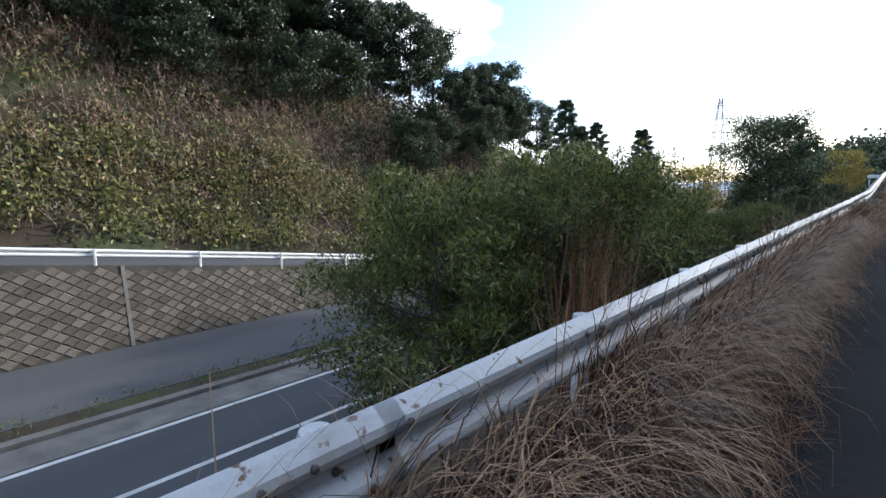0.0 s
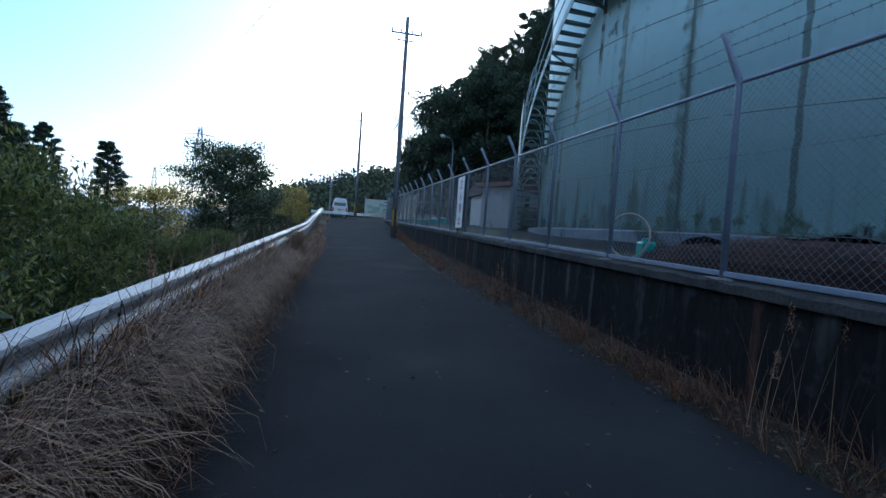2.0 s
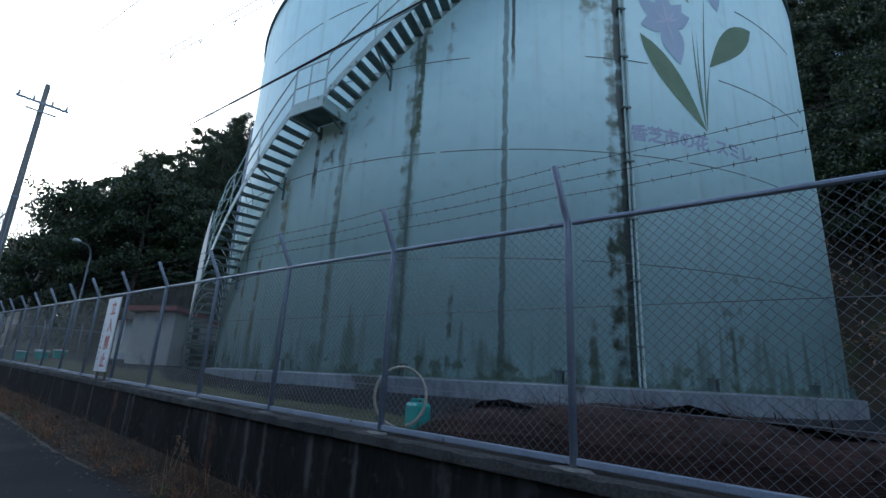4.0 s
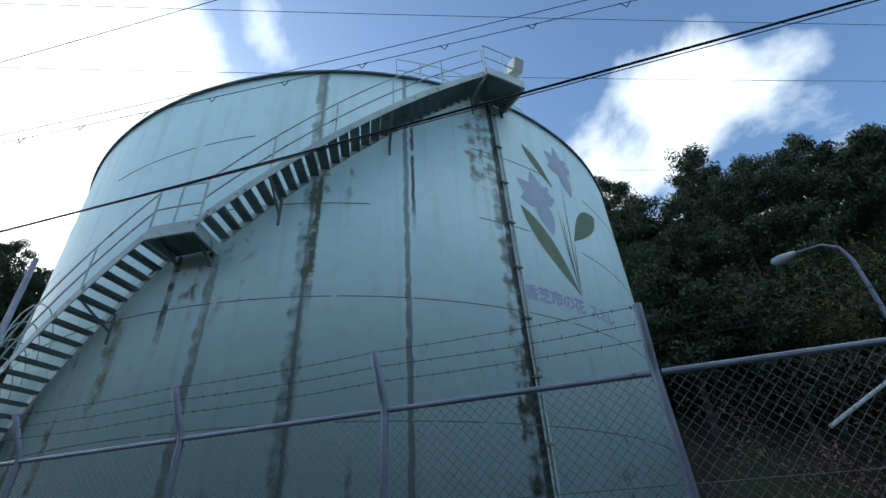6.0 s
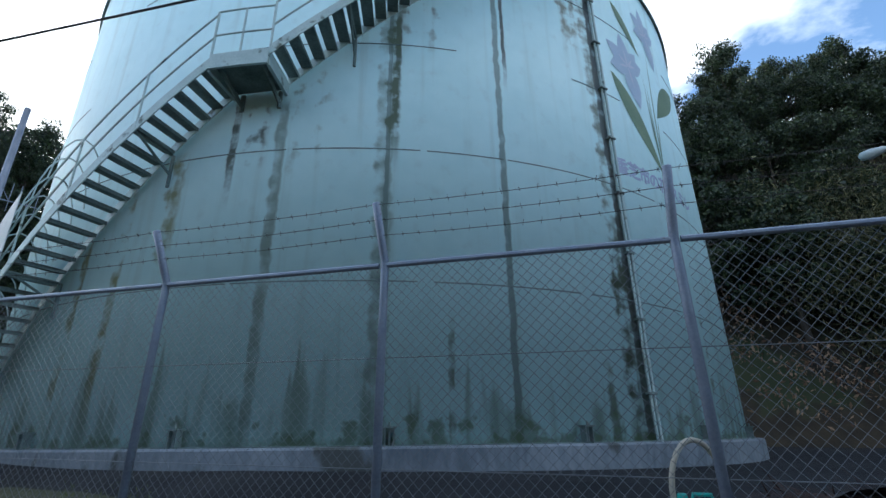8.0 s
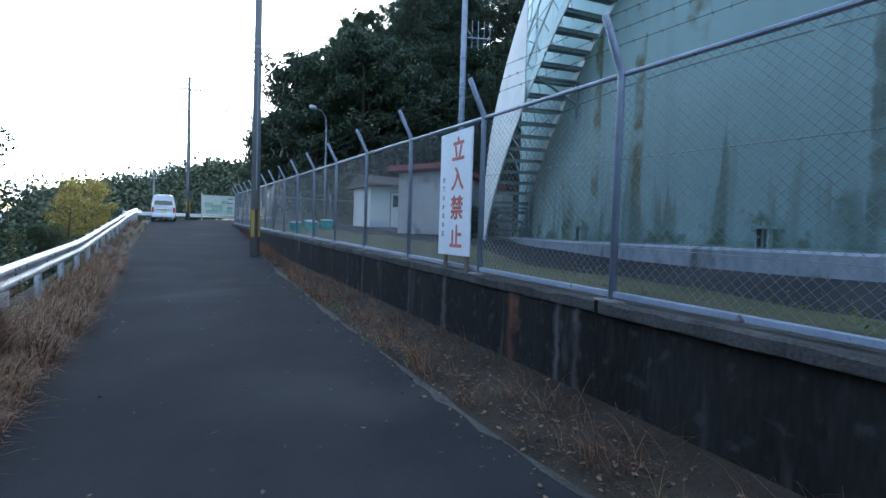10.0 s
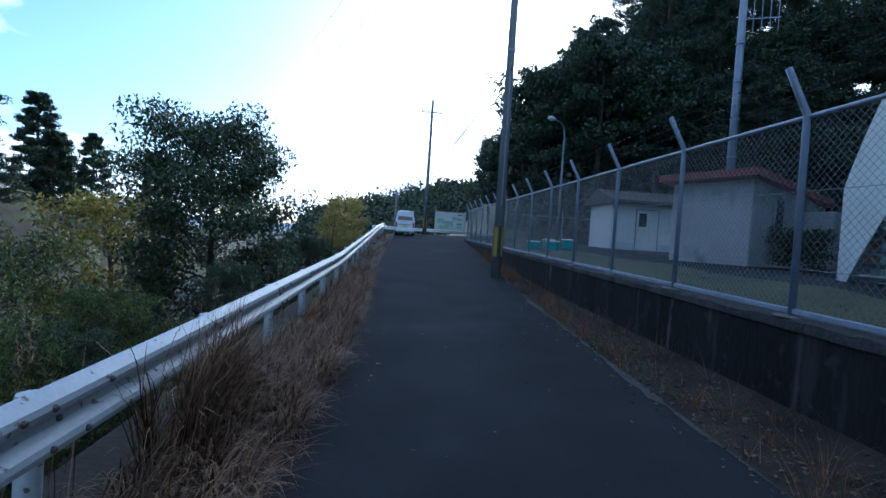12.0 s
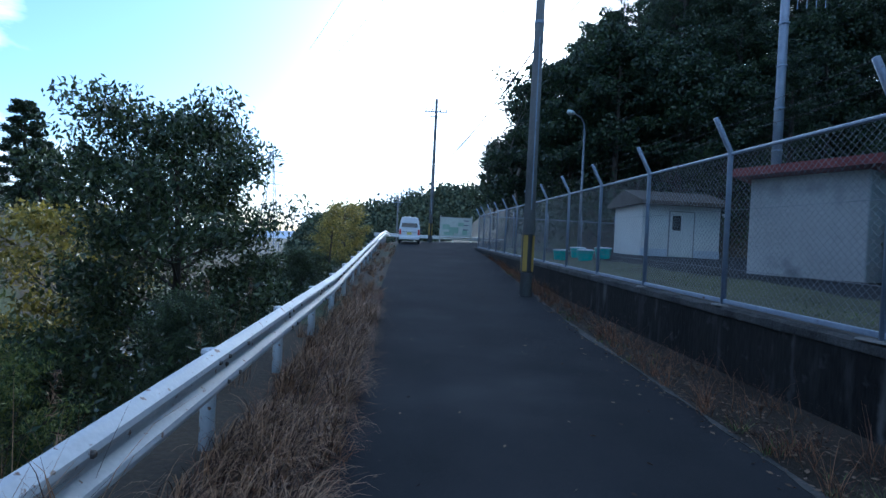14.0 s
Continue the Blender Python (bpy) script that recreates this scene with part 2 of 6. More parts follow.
sign_red = Mat("sign_red_paint", (0.34, 0.09, 0.07), (0.46, 0.14, 0.11), rough=0.6, scale=8, fine=60, bump=0.05)
sign_ink = Mat("sign_blue_ink", (0.04, 0.045, 0.09), (0.09, 0.1, 0.16), rough=0.6, scale=8, fine=60, bump=0.05)
wood_post = Mat("weathered_wood", (0.09, 0.07, 0.05), (0.2, 0.16, 0.12), rough=0.9, scale=3, fine=40, bump=0.4, stretch=(1, 1, 0.15))
van_white = Mat("van_white_paint", (0.66, 0.68, 0.72), (0.76, 0.78, 0.82), rough=0.25, scale=1, fine=8, bump=0)
tyre_rubber = Mat("tyre_rubber", (0.012, 0.012, 0.012), (0.03, 0.03, 0.03), rough=0.8, scale=6, fine=50, bump=0.2)
lamp_red = Mat("tail_light_red", (0.35, 0.02, 0.02), (0.5, 0.04, 0.03), rough=0.2, scale=3, fine=20, bump=0)
plate_yellow = Mat("number_plate", (0.6, 0.5, 0.1), (0.7, 0.6, 0.15), rough=0.4, scale=3, fine=20, bump=0)
board_green = Mat("map_board_green", (0.3, 0.45, 0.33), (0.46, 0.6, 0.46), rough=0.6, scale=0.9, fine=8, bump=0)
board_pale = Mat("map_board_pale", (0.55, 0.58, 0.5), (0.68, 0.7, 0.62), rough=0.6, scale=2, fine=8, bump=0)
teal_plastic = Mat("teal_plastic", (0.02, 0.3, 0.26), (0.05, 0.45, 0.4), rough=0.4, scale=4, fine=30, bump=0.05)
hose_cream = Mat("hose_cream", (0.35, 0.32, 0.25), (0.5, 0.46, 0.38), rough=0.6, scale=4, fine=30, bump=0.05)
net_brown = Mat("rusty_brown_net", (0.012, 0.007, 0.006), (0.055, 0.022, 0.017), rough=0.9, scale=3, fine=40, bump=0.6, islands=0.5)
net_black = Mat("black_sheet", (0.008, 0.008, 0.009), (0.025, 0.025, 0.027), rough=0.7, scale=3, fine=40, bump=0.5)
stair_paint = Mat("pale_green_stair_paint", (0.36, 0.46, 0.44), (0.54, 0.64, 0.61), rough=0.5, metal=0.1, scale=1.5, fine=30, bump=0.1)
stair_paint.over(stair_paint.step(stair_paint.noise(4, 5), 0.6, 0.72), (0.1, 0.12, 0.09))
tread_dark = Mat("mossy_stair_steel", (0.08, 0.11, 0.1), (0.22, 0.28, 0.26), rough=0.7, scale=2.5, fine=30, bump=0.2)
panel_white = Mat("white_guard_panel", (0.42, 0.46, 0.46), (0.58, 0.62, 0.62), rough=0.5, scale=1.5, fine=30, bump=0.05)
mural_green = Mat("mural_leaf_green", (0.16, 0.24, 0.15), (0.24, 0.32, 0.2), rough=0.7, scale=1.5, fine=20, bump=0.05)
mural_lilac = Mat("mural_lilac", (0.47, 0.56, 0.69), (0.54, 0.63, 0.75), rough=0.7, scale=1.5, fine=20, bump=0.05)
mural_violet = Mat("mural_violet_letters", (0.4, 0.45, 0.6), (0.48, 0.53, 0.67), rough=0.7, scale=3, fine=20, bump=0.05)
mural_pale = Mat("mural_pale_vein", (0.6, 0.62, 0.74), (0.68, 0.7, 0.8), rough=0.7, scale=1.5, fine=20, bump=0.05)
seam_dark = Mat("tank_seam", (0.09, 0.12, 0.115), (0.22, 0.28, 0.27), rough=0.8, scale=2.0, fine=12, bump=0.2)
ring_concrete = Mat("tank_footing_concrete", (0.11, 0.13, 0.155), (0.29, 0.315, 0.345), rough=0.9, scale=0.9, fine=12, bump=0.2, stretch=(1, 1, 0.4))
ring_concrete.over(ring_concrete.step(ring_concrete.noise(1.6, 5), 0.56, 0.64), (0.08, 0.085, 0.08))

# foliage
leaf_near = Mat("leaf_olive", (0.035, 0.065, 0.018), (0.21, 0.22, 0.05), rough=0.5, scale=0.8, fine=3, bump=0, islands=0.75, translucent=0.3)
leaf_dark = Mat("leaf_dark", (0.013, 0.026, 0.013), (0.056, 0.08, 0.03), rough=0.45, scale=0.5, fine=3, bump=0, islands=0.7, translucent=0.25)
leaf_lane = Mat("leaf_glossy", (0.022, 0.038, 0.016), (0.1, 0.125, 0.05), rough=0.38, scale=0.5, fine=3, bump=0, islands=0.8, translucent=0.3)
leaf_yellow = Mat("leaf_yellow", (0.1, 0.1, 0.02), (0.34, 0.27, 0.05), rough=0.5, scale=0.8, fine=3, bump=0, islands=0.7, translucent=0.35)
leaf_hill = Mat("leaf_hill", (0.055, 0.07, 0.02), (0.27, 0.26, 0.085), rough=0.55, scale=0.25, fine=1.5, bump=0, islands=0.8, translucent=0.25)
leaf_brown = Mat("leaf_brown", (0.14, 0.075, 0.045), (0.4, 0.26, 0.165), rough=0.8, scale=0.25, fine=2, bump=0, islands=0.8, translucent=0.2)
leaf_bamboo = Mat("leaf_bamboo", (0.07, 0.075, 0.03), (0.2, 0.19, 0.09), rough=0.6, scale=0.25, fine=2, bump=0, islands=0.8, translucent=0.3)
vine_dry = Mat("dry_vine", (0.17, 0.115, 0.08), (0.44, 0.33, 0.25), rough=0.9, scale=0.3, fine=3, bump=0, islands=0.8)
bark = Mat("bark", (0.035, 0.028, 0.022), (0.1, 0.08, 0.065), rough=0.95, scale=3, fine=30, bump=0.6, stretch=(1, 1, 0.3))
bark_pale = Mat("bare_twig", (0.2, 0.17, 0.14), (0.34, 0.3, 0.26), rough=0.9, scale=3, fine=30, bump=0.2)
straw = Mat("dead_grass", (0.05, 0.023, 0.01), (0.42, 0.265, 0.15), rough=0.6, scale=0.8, fine=6, bump=0, islands=1.2, translucent=0.3)
straw_red = Mat("rusty_grass", (0.08, 0.034, 0.017), (0.28, 0.145, 0.075), rough=0.8, scale=0.8, fine=6, bump=0, islands=0.8, translucent=0.25)
weed_green = Mat("weed_green", (0.04, 0.06, 0.015), (0.16, 0.19, 0.06), rough=0.6, scale=0.8, fine=6, bump=0, islands=0.8, translucent=0.3)
litter_brown = Mat("leaf_litter", (0.04, 0.025, 0.015), (0.16, 0.11, 0.07), rough=0.9, scale=0.8, fine=6, bump=0, islands=0.9)
moss = Mat("mossy_yard_grass", (0.022, 0.024, 0.01), (0.075, 0.078, 0.03), rough=0.95, scale=0.8, fine=25, bump=0.6)


# ---- helpers for geometry ----
rng = np.random.default_rng(7)


class Geo:
    """Collects vertices and faces, and links them as one mesh object."""

    def __init__(self):
        self.v, self.f = [], []

    def add(self, verts, faces):
        n = len(self.v)
        self.v += [tuple(p) for p in verts]
        self.f += [tuple(i + n for i in q) for q in faces]
        return self

    def box(self, x0, y0, z0, x1, y1, z1, m=None):
        p = [(x, y, z) for z in (z0, z1) for y in (y0, y1) for x in (x0, x1)]
        if m is not None:
            p = [m @ Vector(q) for q in p]
        return self.add(p, [(0, 2, 3, 1), (4, 5, 7, 6), (0, 1, 5, 4), (2, 6, 7, 3), (0, 4, 6, 2), (1, 3, 7, 5)])

    def rbox(self, x0, y0, z0, x1, y1, z1, b=0.01, m=None):
        """A box with chamfered upright and top edges."""
        def ring(i, z):
            return [(x0 + i + b, y0 + i, z), (x1 - i - b, y0 + i, z), (x1 - i, y0 + i + b, z), (x1 - i, y1 - i - b, z),
                    (x1 - i - b, y1 - i, z), (x0 + i + b, y1 - i, z), (x0 + i, y1 - i - b, z), (x0 + i, y0 + i + b, z)]
        p = ring(b * 0.6, z0) + ring(0, z0 + b) + ring(0, z1 - b) + ring(b * 0.6, z1)
        f = [tuple(range(7, -1, -1)), tuple(range(24, 32))]
        for k in range(3):
            f += [(k * 8 + i, k * 8 + (i + 1) % 8, k * 8 + 8 + (i + 1) % 8, k * 8 + 8 + i) for i in range(8)]
        if m is not None:
            p = [m @ Vector(q) for q in p]
        return self.add(p, f)

    def tube(self, path, radii, n=6, caps=True):
        path = [Vector(p) for p in path]
        if isinstance(radii, (int, float)):
            radii = [radii] * len(path)
        verts, faces = [], []
        ref = None
        for i, p in enumerate(path):
            d = (path[min(i + 1, len(path) - 1)] - path[max(i - 1, 0)]).normalized()
            if ref is None:
                ref = d.orthogonal().normalized()
            ref = (ref - d * ref.dot(d))
            ref = ref.normalized() if ref.length > 1e-6 else d.orthogonal().normalized()
            s = d.cross(ref)
            for k in range(n):
                a = 2 * math.pi * (k + 0.5) / n
                verts.append(p + radii[i] * (math.cos(a) * ref + math.sin(a) * s))
        for i in range(len(path) - 1):
            faces += [(i * n + k, i * n + (k + 1) % n, (i + 1) * n + (k + 1) % n, (i + 1) * n + k) for k in range(n)]
        if caps:
            faces += [tuple(range(n - 1, -1, -1)), tuple(range((len(path) - 1) * n, len(path) * n))]
        return self.add(verts, faces)

    def sweep(self, sections, closed=True, caps=True):
        """Joins sections (lists of points, alike in number)."""
        n = len(sections[0])
        verts = [p for s in sections for p in s]
        faces = []
        for i in range(len(sections) - 1):
            for k in range(n if closed else n - 1):
                faces.append((i * n + k, i * n + (k + 1) % n, (i + 1) * n + (k + 1) % n, (i + 1) * n + k))
        if closed and caps:
            faces += [tuple(range(n - 1, -1, -1)), tuple(range((len(sections) - 1) * n, len(sections) * n))]
        return self.add(verts, faces)

    def mesh(self, name, mat, smooth=False):
        me = bpy.data.meshes.new(name)
        me.from_pydata(self.v, [], self.f)
        if smooth:
            me.polygons.foreach_set("use_smooth", [True] * len(me.polygons))
        me.materials.append(mat.m)
        return me

    def ob(self, name, mat, parent=None, label="", smooth=False):
        return put(name, self.mesh(name, mat, smooth), parent, label)


def put(name, me, parent=None, label=""):
    o = new(name, me)
    if parent is not None:
        o.parent = parent
    if label:
        tagged(o, label)
    return o


def thing(name, label, category, group="", kind="", at=None):
    o = new(name)
    o.empty_display_size = 0.2
    if at is not None:
        o.matrix_basis = at
    return tagged(o, label, category, group, kind)


def structure(ob, label, category):
    return tagged(ob, label, category, kind="structure")


def np_mesh(name, verts, quads, mat, tris=None):
    """A mesh out of arrays of vertices and quads."""
    me = bpy.data.meshes.new(name)
    verts = np.asarray(verts, dtype=np.float32).reshape(-1, 3)
    quads = np.asarray(quads, dtype=np.int32).reshape(-1, 4)
    me.vertices.add(len(verts))
    me.vertices.foreach_set("co", verts.ravel())
    me.loops.add(quads.size)
    me.loops.foreach_set("vertex_index", quads.ravel())
    me.polygons.add(len(quads))
    me.polygons.foreach_set("loop_start", np.arange(len(quads), dtype=np.int32) * 4)
    me.polygons.foreach_set("loop_total", np.full(len(quads), 4, dtype=np.int32))
    me.update(calc_edges=True)
    me.materials.append(mat.m)
    return me


def leaves(centres, size, aspect=0.45, droop=0.3, vary=0.4):
    """Leaves as bent lozenges at the given points: vertices and quads."""
    c = np.asarray(centres, dtype=float).reshape(-1, 3)
    n = len(c)
    d = rng.normal(size=(n, 3))
    d[:, 2] -= droop * 2
    d /= np.linalg.norm(d, axis=1)[:, None]
    u = rng.normal(size=(n, 3))
    s = np.cross(d, u)
    s /= np.linalg.norm(s, axis=1)[:, None] + 1e-9
    ln = size * (1 + vary * rng.uniform(-1, 1, n))[:, None]
    up = np.cross(s, d)
    a = c - d * ln * 0.5
    b = c + s * ln * aspect * 0.5 + up * ln * 0.06
    e = c + d * ln * 0.5
    g = c - s * ln * aspect * 0.5 + up * ln * 0.06
    v = np.stack([a, b, e, g], axis=1).reshape(-1, 3)
    q = np.arange(n * 4).reshape(-1, 4)
    return v, q


def blades(roots, heading, length, width, lift, curl, segs=5):
    """Grass blades: strips that rise from the roots and bend over along heading (unit xy)."""
    n = len(roots)
    heading, length, lift, curl = (np.asarray(a, dtype=float) for a in (heading, length, lift, curl))
    side = np.stack([-heading[:, 1], heading[:, 0], np.zeros(n)], axis=1)
    pts = [np.asarray(roots, dtype=float)]
    ang = lift.copy()
    bend = np.arange(1, segs + 1) ** 1.4
    bend = bend / bend.sum()
    for k in range(segs):
        stp = (length / segs)[:, None]
        pts.append(pts[-1] + stp * np.concatenate([heading * np.cos(ang)[:, None], np.sin(ang)[:, None]], axis=1))
        ang = ang - curl * bend[k]
    rows = []
    for k, p in enumerate(pts):
        w = width * (1 - (k / segs) ** 1.5 * 0.9) * 0.5
        rows += [p - side * (w if np.ndim(w) == 0 else w[:, None]), p + side * (w if np.ndim(w) == 0 else w[:, None])]
    v = np.stack(rows, axis=1).reshape(-1, 3)
    m = 2 * (segs + 1)
    base = np.array([[2 * k, 2 * k + 1, 2 * k + 3, 2 * k + 2] for k in range(segs)])
    q = (np.arange(n)[:, None, None] * m + base[None]).reshape(-1, 4)
    return v, q


def join(parts):
    vs, qs, n = [], [], 0
    for v, q in parts:
        vs.append(v)
        qs.append(q + n)
        n += len(v)
    return np.concatenate(vs), np.concatenate(qs)


# ---- the lie of the land ----
def road_z(y):
    return np.interp(y, [-40, 2.3, 4.8, 20.5, 26.4, 38, 45, 55, 75, 140], [-2.0, -0.69, -0.61, -0.12, 0.06, 0.72, 1.15, 1.6, 1.7, 0.0])


def wall_z(y):
    return np.interp(y, [-40, 6.8, 16.8, 20.8, 24.8, 45, 80], [-0.3, 0.65, 0.85, 0.94, 1.02, 1.45, 2.0])


def rail_x(y):
    return np.interp(y, [-20, 8, 13, 18, 27, 40, 75], [-1.4, -1.4, -1.4, -1.4, -1.47, -1.75, -2.6])


def left_edge(y):
    return np.interp(y, [-20, 3, 6, 11, 16, 20, 30, 55], [-0.4, -0.47, -0.62, -0.7, -0.58, -0.5, -0.8, -1.1])


def right_edge(y):
    return np.interp(y, [-20, 6.8, 12.8, 15, 20, 24.5, 35, 45, 55], [3.2, 3.2, 2.84, 2.7, 2.78, 2.95, 3.4, 5.0, 9.0])


LOW = -5.95


def ramp_z(y):
    return np.clip(-2.1 - 0.112 * np.asarray(y, dtype=float), LOW + 0.05, -1.2)


def yard_z(x, y):
    return wall_z(y) - 0.03 + 0.19 * np.clip((np.asarray(x, dtype=float) - 5.1) / 1.5, 0, 1)


def bumps(x, y, s):
    return (np.sin(x * 0.31 * s + 1.3 * np.sin(y * 0.21 * s)) + np.sin(y * 0.37 * s + 1.7 * np.sin(x * 0.19 * s + 2))) * 0.5


def ground_z(x, y):
    x, y = np.broadcast_arrays(np.asarray(x, dtype=float), np.asarray(y, dtype=float))
    rz, wz = road_z(y), wall_z(y)
    far = np.clip((np.hypot(x, y) - 130) / 120, 0, 1)
    mid = rz - 0.03 + 0.03 * (x - 0.3) + np.where(x > 2.6, np.clip(x - right_edge(y), 0, 0.6) * 0.18, 0)
    d = np.maximum(x - 31, np.maximum(np.minimum(y - 47, x - 9), np.minimum(-14 - y, x - 9)))
    yard = wz - 0.06 + np.where(y > 44, np.clip(d, 0, 20), np.clip(d, 0, 22) * 1.4) + np.clip(d, 0, 1) * bumps(x, y, 1.0) * 0.6
    bank = np.maximum(rz - 0.12 + (x + 1.75) * 0.72, LOW - 0.06) + np.where((x < -2.4) & (x > -9), bumps(x, y, 3.0) * 0.12, 0)
    rp = ramp_z(y)
    crest = np.interp(y, [-80, 0, 20, 40, 60, 90], [20, 18, 15, 8, 3, -3])
    hill = np.minimum(rp + np.clip(-27.9 - x, 0, 60) * 1.1, np.maximum(crest, rp)) + np.where(x < -28.5, bumps(x, y, 1.5) * 0.5, 0)
    z = np.where(x > 3.9, yard, np.where(x > -1.75, mid, np.where(x > -23.2, bank, hill)))
    return z * (1 - far) + far * (-9.0 + bumps(x, y, 0.05) * 1.5)


# ---- ground ----
gx = np.unique(np.concatenate([np.array([-3500, -1800, -900, -500, -300, -200, -150, -120, -100]), np.arange(-84, -28, 2.0),
                               np.array([-27.9, -25.5, -23.45, -23.15, -22.8, -22, -18, -14, -11]), np.arange(-10, -1.7, 0.6), np.array([-1.75, -1.2, -0.6, 0.3, 1.4, 2.5, 2.8, 3.1, 3.4, 3.88, 3.92, 4.5, 6]),
                               np.arange(8, 80, 2.5), np.array([84, 100, 120, 150, 200, 300, 500, 900, 1800, 3500])]))
gy = np.unique(np.concatenate([np.array([-3500, -1800, -900, -500, -300, -200, -150, -120, -90, -70, -55]), np.arange(-44, 80, 1.6),
                               np.arange(80, 150, 8.0), np.array([160, 200, 300, 500, 900, 1800, 3500])]))
GX, GY = np.meshgrid(gx, gy)
GZ = ground_z(GX, GY)
nx, ny = len(gx), len(gy)
gi = (np.arange(ny - 1)[:, None] * nx + np.arange(nx - 1)[None]).ravel()
gq = np.stack([gi, gi + 1, gi + nx + 1, gi + nx], axis=1)
structure(put("ground", np_mesh("ground", np.stack([GX, GY, GZ], axis=-1).reshape(-1, 3), gq, soil)), "brown soil and scrub ground of banks and hills", "ground")


def strip(name, x0, x1, ys, zf, mat, thick=0.1, nxs=6, fn=None):
    """A slab that follows the land between two edges x0(y) and x1(y)."""
    g = Geo()
    secs = []
    for y in ys:
        a, b = float(x0(y)), float(x1(y))
        xs_ = np.linspace(a, b, nxs)
        top = [(x, y, float(zf(x, y))) for x in xs_]
        secs.append(top + [(b, y, top[-1][2] - thick), (a, y, top[0][2] - thick)])
    g.sweep(secs)
    return g.mesh(name, mat)


ys_road = list(np.arange(-14, 76, 1.0))
road = put("road", strip("road", left_edge, right_edge, ys_road, lambda x, y: road_z(y) + 0.03 * (x - 0.3) + 0.02, asphalt))
structure(road, "narrow worn dark asphalt lane between rail and wall", "road")
# gravelly shoulder between lane and wall
for nm, a, b, lift, mt in (("shoulder", lambda y: right_edge(y) - 0.02, lambda y: max(float(right_edge(y)) + 0.05, 3.72), 0.0, gravel),
                           ("verge", lambda y: rail_x(y) - 0.5, lambda y: left_edge(y) + 0.02, 0.0, soil)):
    sh = put(nm, strip(nm, a, b, list(np.arange(-14, 46, 1.0)), lambda x, y: road_z(y) + 0.03 * (x - 0.3) + 0.012 + max(0, x - float(right_edge(y))) * 0.16, mt, 0.08, 4))
    structure(sh, "gravel and soil shoulder littered with dry leaves" if nm == "shoulder" else "soil verge under dead grass by the guard rail", "ground")
# pale crumbling edge of the asphalt
rough_edge = Geo()
er = random.Random(3)
secs = []
for y in np.arange(13.5, 44, 0.22):
    w = max(0.004, 0.01 + 0.16 * er.random() * (0.5 + 0.5 * math.sin(y * 1.7) * math.sin(y * 0.43)))
    a = float(right_edge(y)) - w * 0.7
    b = a + w
    z = float(road_z(y)) + 0.03 * (a - 0.3) + 0.027
    secs.append([(a, y, z), (b, y, z + 0.004), (b, y, z - 0.03), (a, y, z - 0.03)])
rough_edge.sweep(secs)
structure(rough_edge.ob("road_edge", cope_concrete), "pale broken concrete edge along the lane", "road edge")


# ---- lower road, footway and retaining wall ----
def skew(x, y):
    return x - 0.04 * y


ys_low = list(np.arange(-40, 91, 5.0))


def low_strip(name, xa, xb, z, mat, thick):
    return strip(name, lambda y: skew(xa, y), lambda y: skew(xb, y), ys_low, lambda x, y: z, mat, thick, 3)


structure(put("road_lower", low_strip("road_lower", -14.6, -6.5, LOW, lower_asphalt, 0.2)), "grey asphalt road below the bank", "road")
structure(put("gutter", low_strip("gutter", -15.9, -14.62, LOW + 0.01, pale_concrete, 0.2)), "pale concrete gutter and worn road edge", "road")
structure(put("kerb", low_strip("kerb", -16.25, -15.92, LOW + 0.15, pale_concrete, 0.4)), "concrete kerb of the footway", "kerb")
structure(put("verge_low", low_strip("verge_low", -17.0, -16.27, LOW + 0.12, soil, 0.3)), "strip of grass and soil beside the footway", "ground")
structure(put("pavement", low_strip("pavement", -22.9, -17.02, LOW + 0.14, lower_asphalt, 0.3)), "asphalt footway below the retaining wall", "pavement")
for xa in (-14.45, -11.75):
    structure(put("road_marking", low_strip("road_marking", xa - 0.08, xa + 0.08, LOW + 0.006, white_line, 0.004)), "white painted line along the lower road", "road marking")
ramp = put("road_ramp", strip("road_ramp", lambda y: -27.9, lambda y: -23.6, list(np.arange(-40, 40, 4.0)), lambda x, y: float(ramp_z(y)) + 0.02, lower_asphalt, 0.2, 3))
structure(ramp, "asphalt ramp road above the retaining wall", "road")


# ---- retaining wall with diamond blocks ----
def ret_point(y, t):
    """A point t metres up the sloping face at y."""
    return (-22.35 - 0.04 * y - 0.26 * t, y, LOW + 0.14 + 0.966 * t)


def ret_height(y):
    return max((float(ramp_z(y)) + 0.1 - LOW - 0.14) / 0.966, 0.05)


block_face = Mat("retaining_block", (0.075, 0.062, 0.05), (0.17, 0.145, 0.12), rough=0.9, scale=0.6, fine=14, bump=0.4, objects=0.35)
block_joint = Mat("retaining_joint", (0.04, 0.035, 0.03), (0.09, 0.08, 0.065), rough=0.95, scale=1, fine=14, bump=0.4)
rw = Geo()
secs = []
for y in np.arange(-40, 34, 2.0):
    h = ret_height(y)
    a, b = ret_point(y, 0), ret_point(y, h)
    secs.append([a, b, (b[0] - 0.35, y, b[2]), (b[0] - 0.35, y, a[2] - 0.3), (a[0], y, a[2] - 0.3)])
rw.sweep(secs)
ret_wall = structure(rw.ob("wall_retaining", block_joint), "sloping retaining wall of dark diamond blocks", "wall")
bw, bh, bd = 0.29, 0.2, 0.035
blk = Geo()
nrm = Vector((0.966, 0, 0.26))


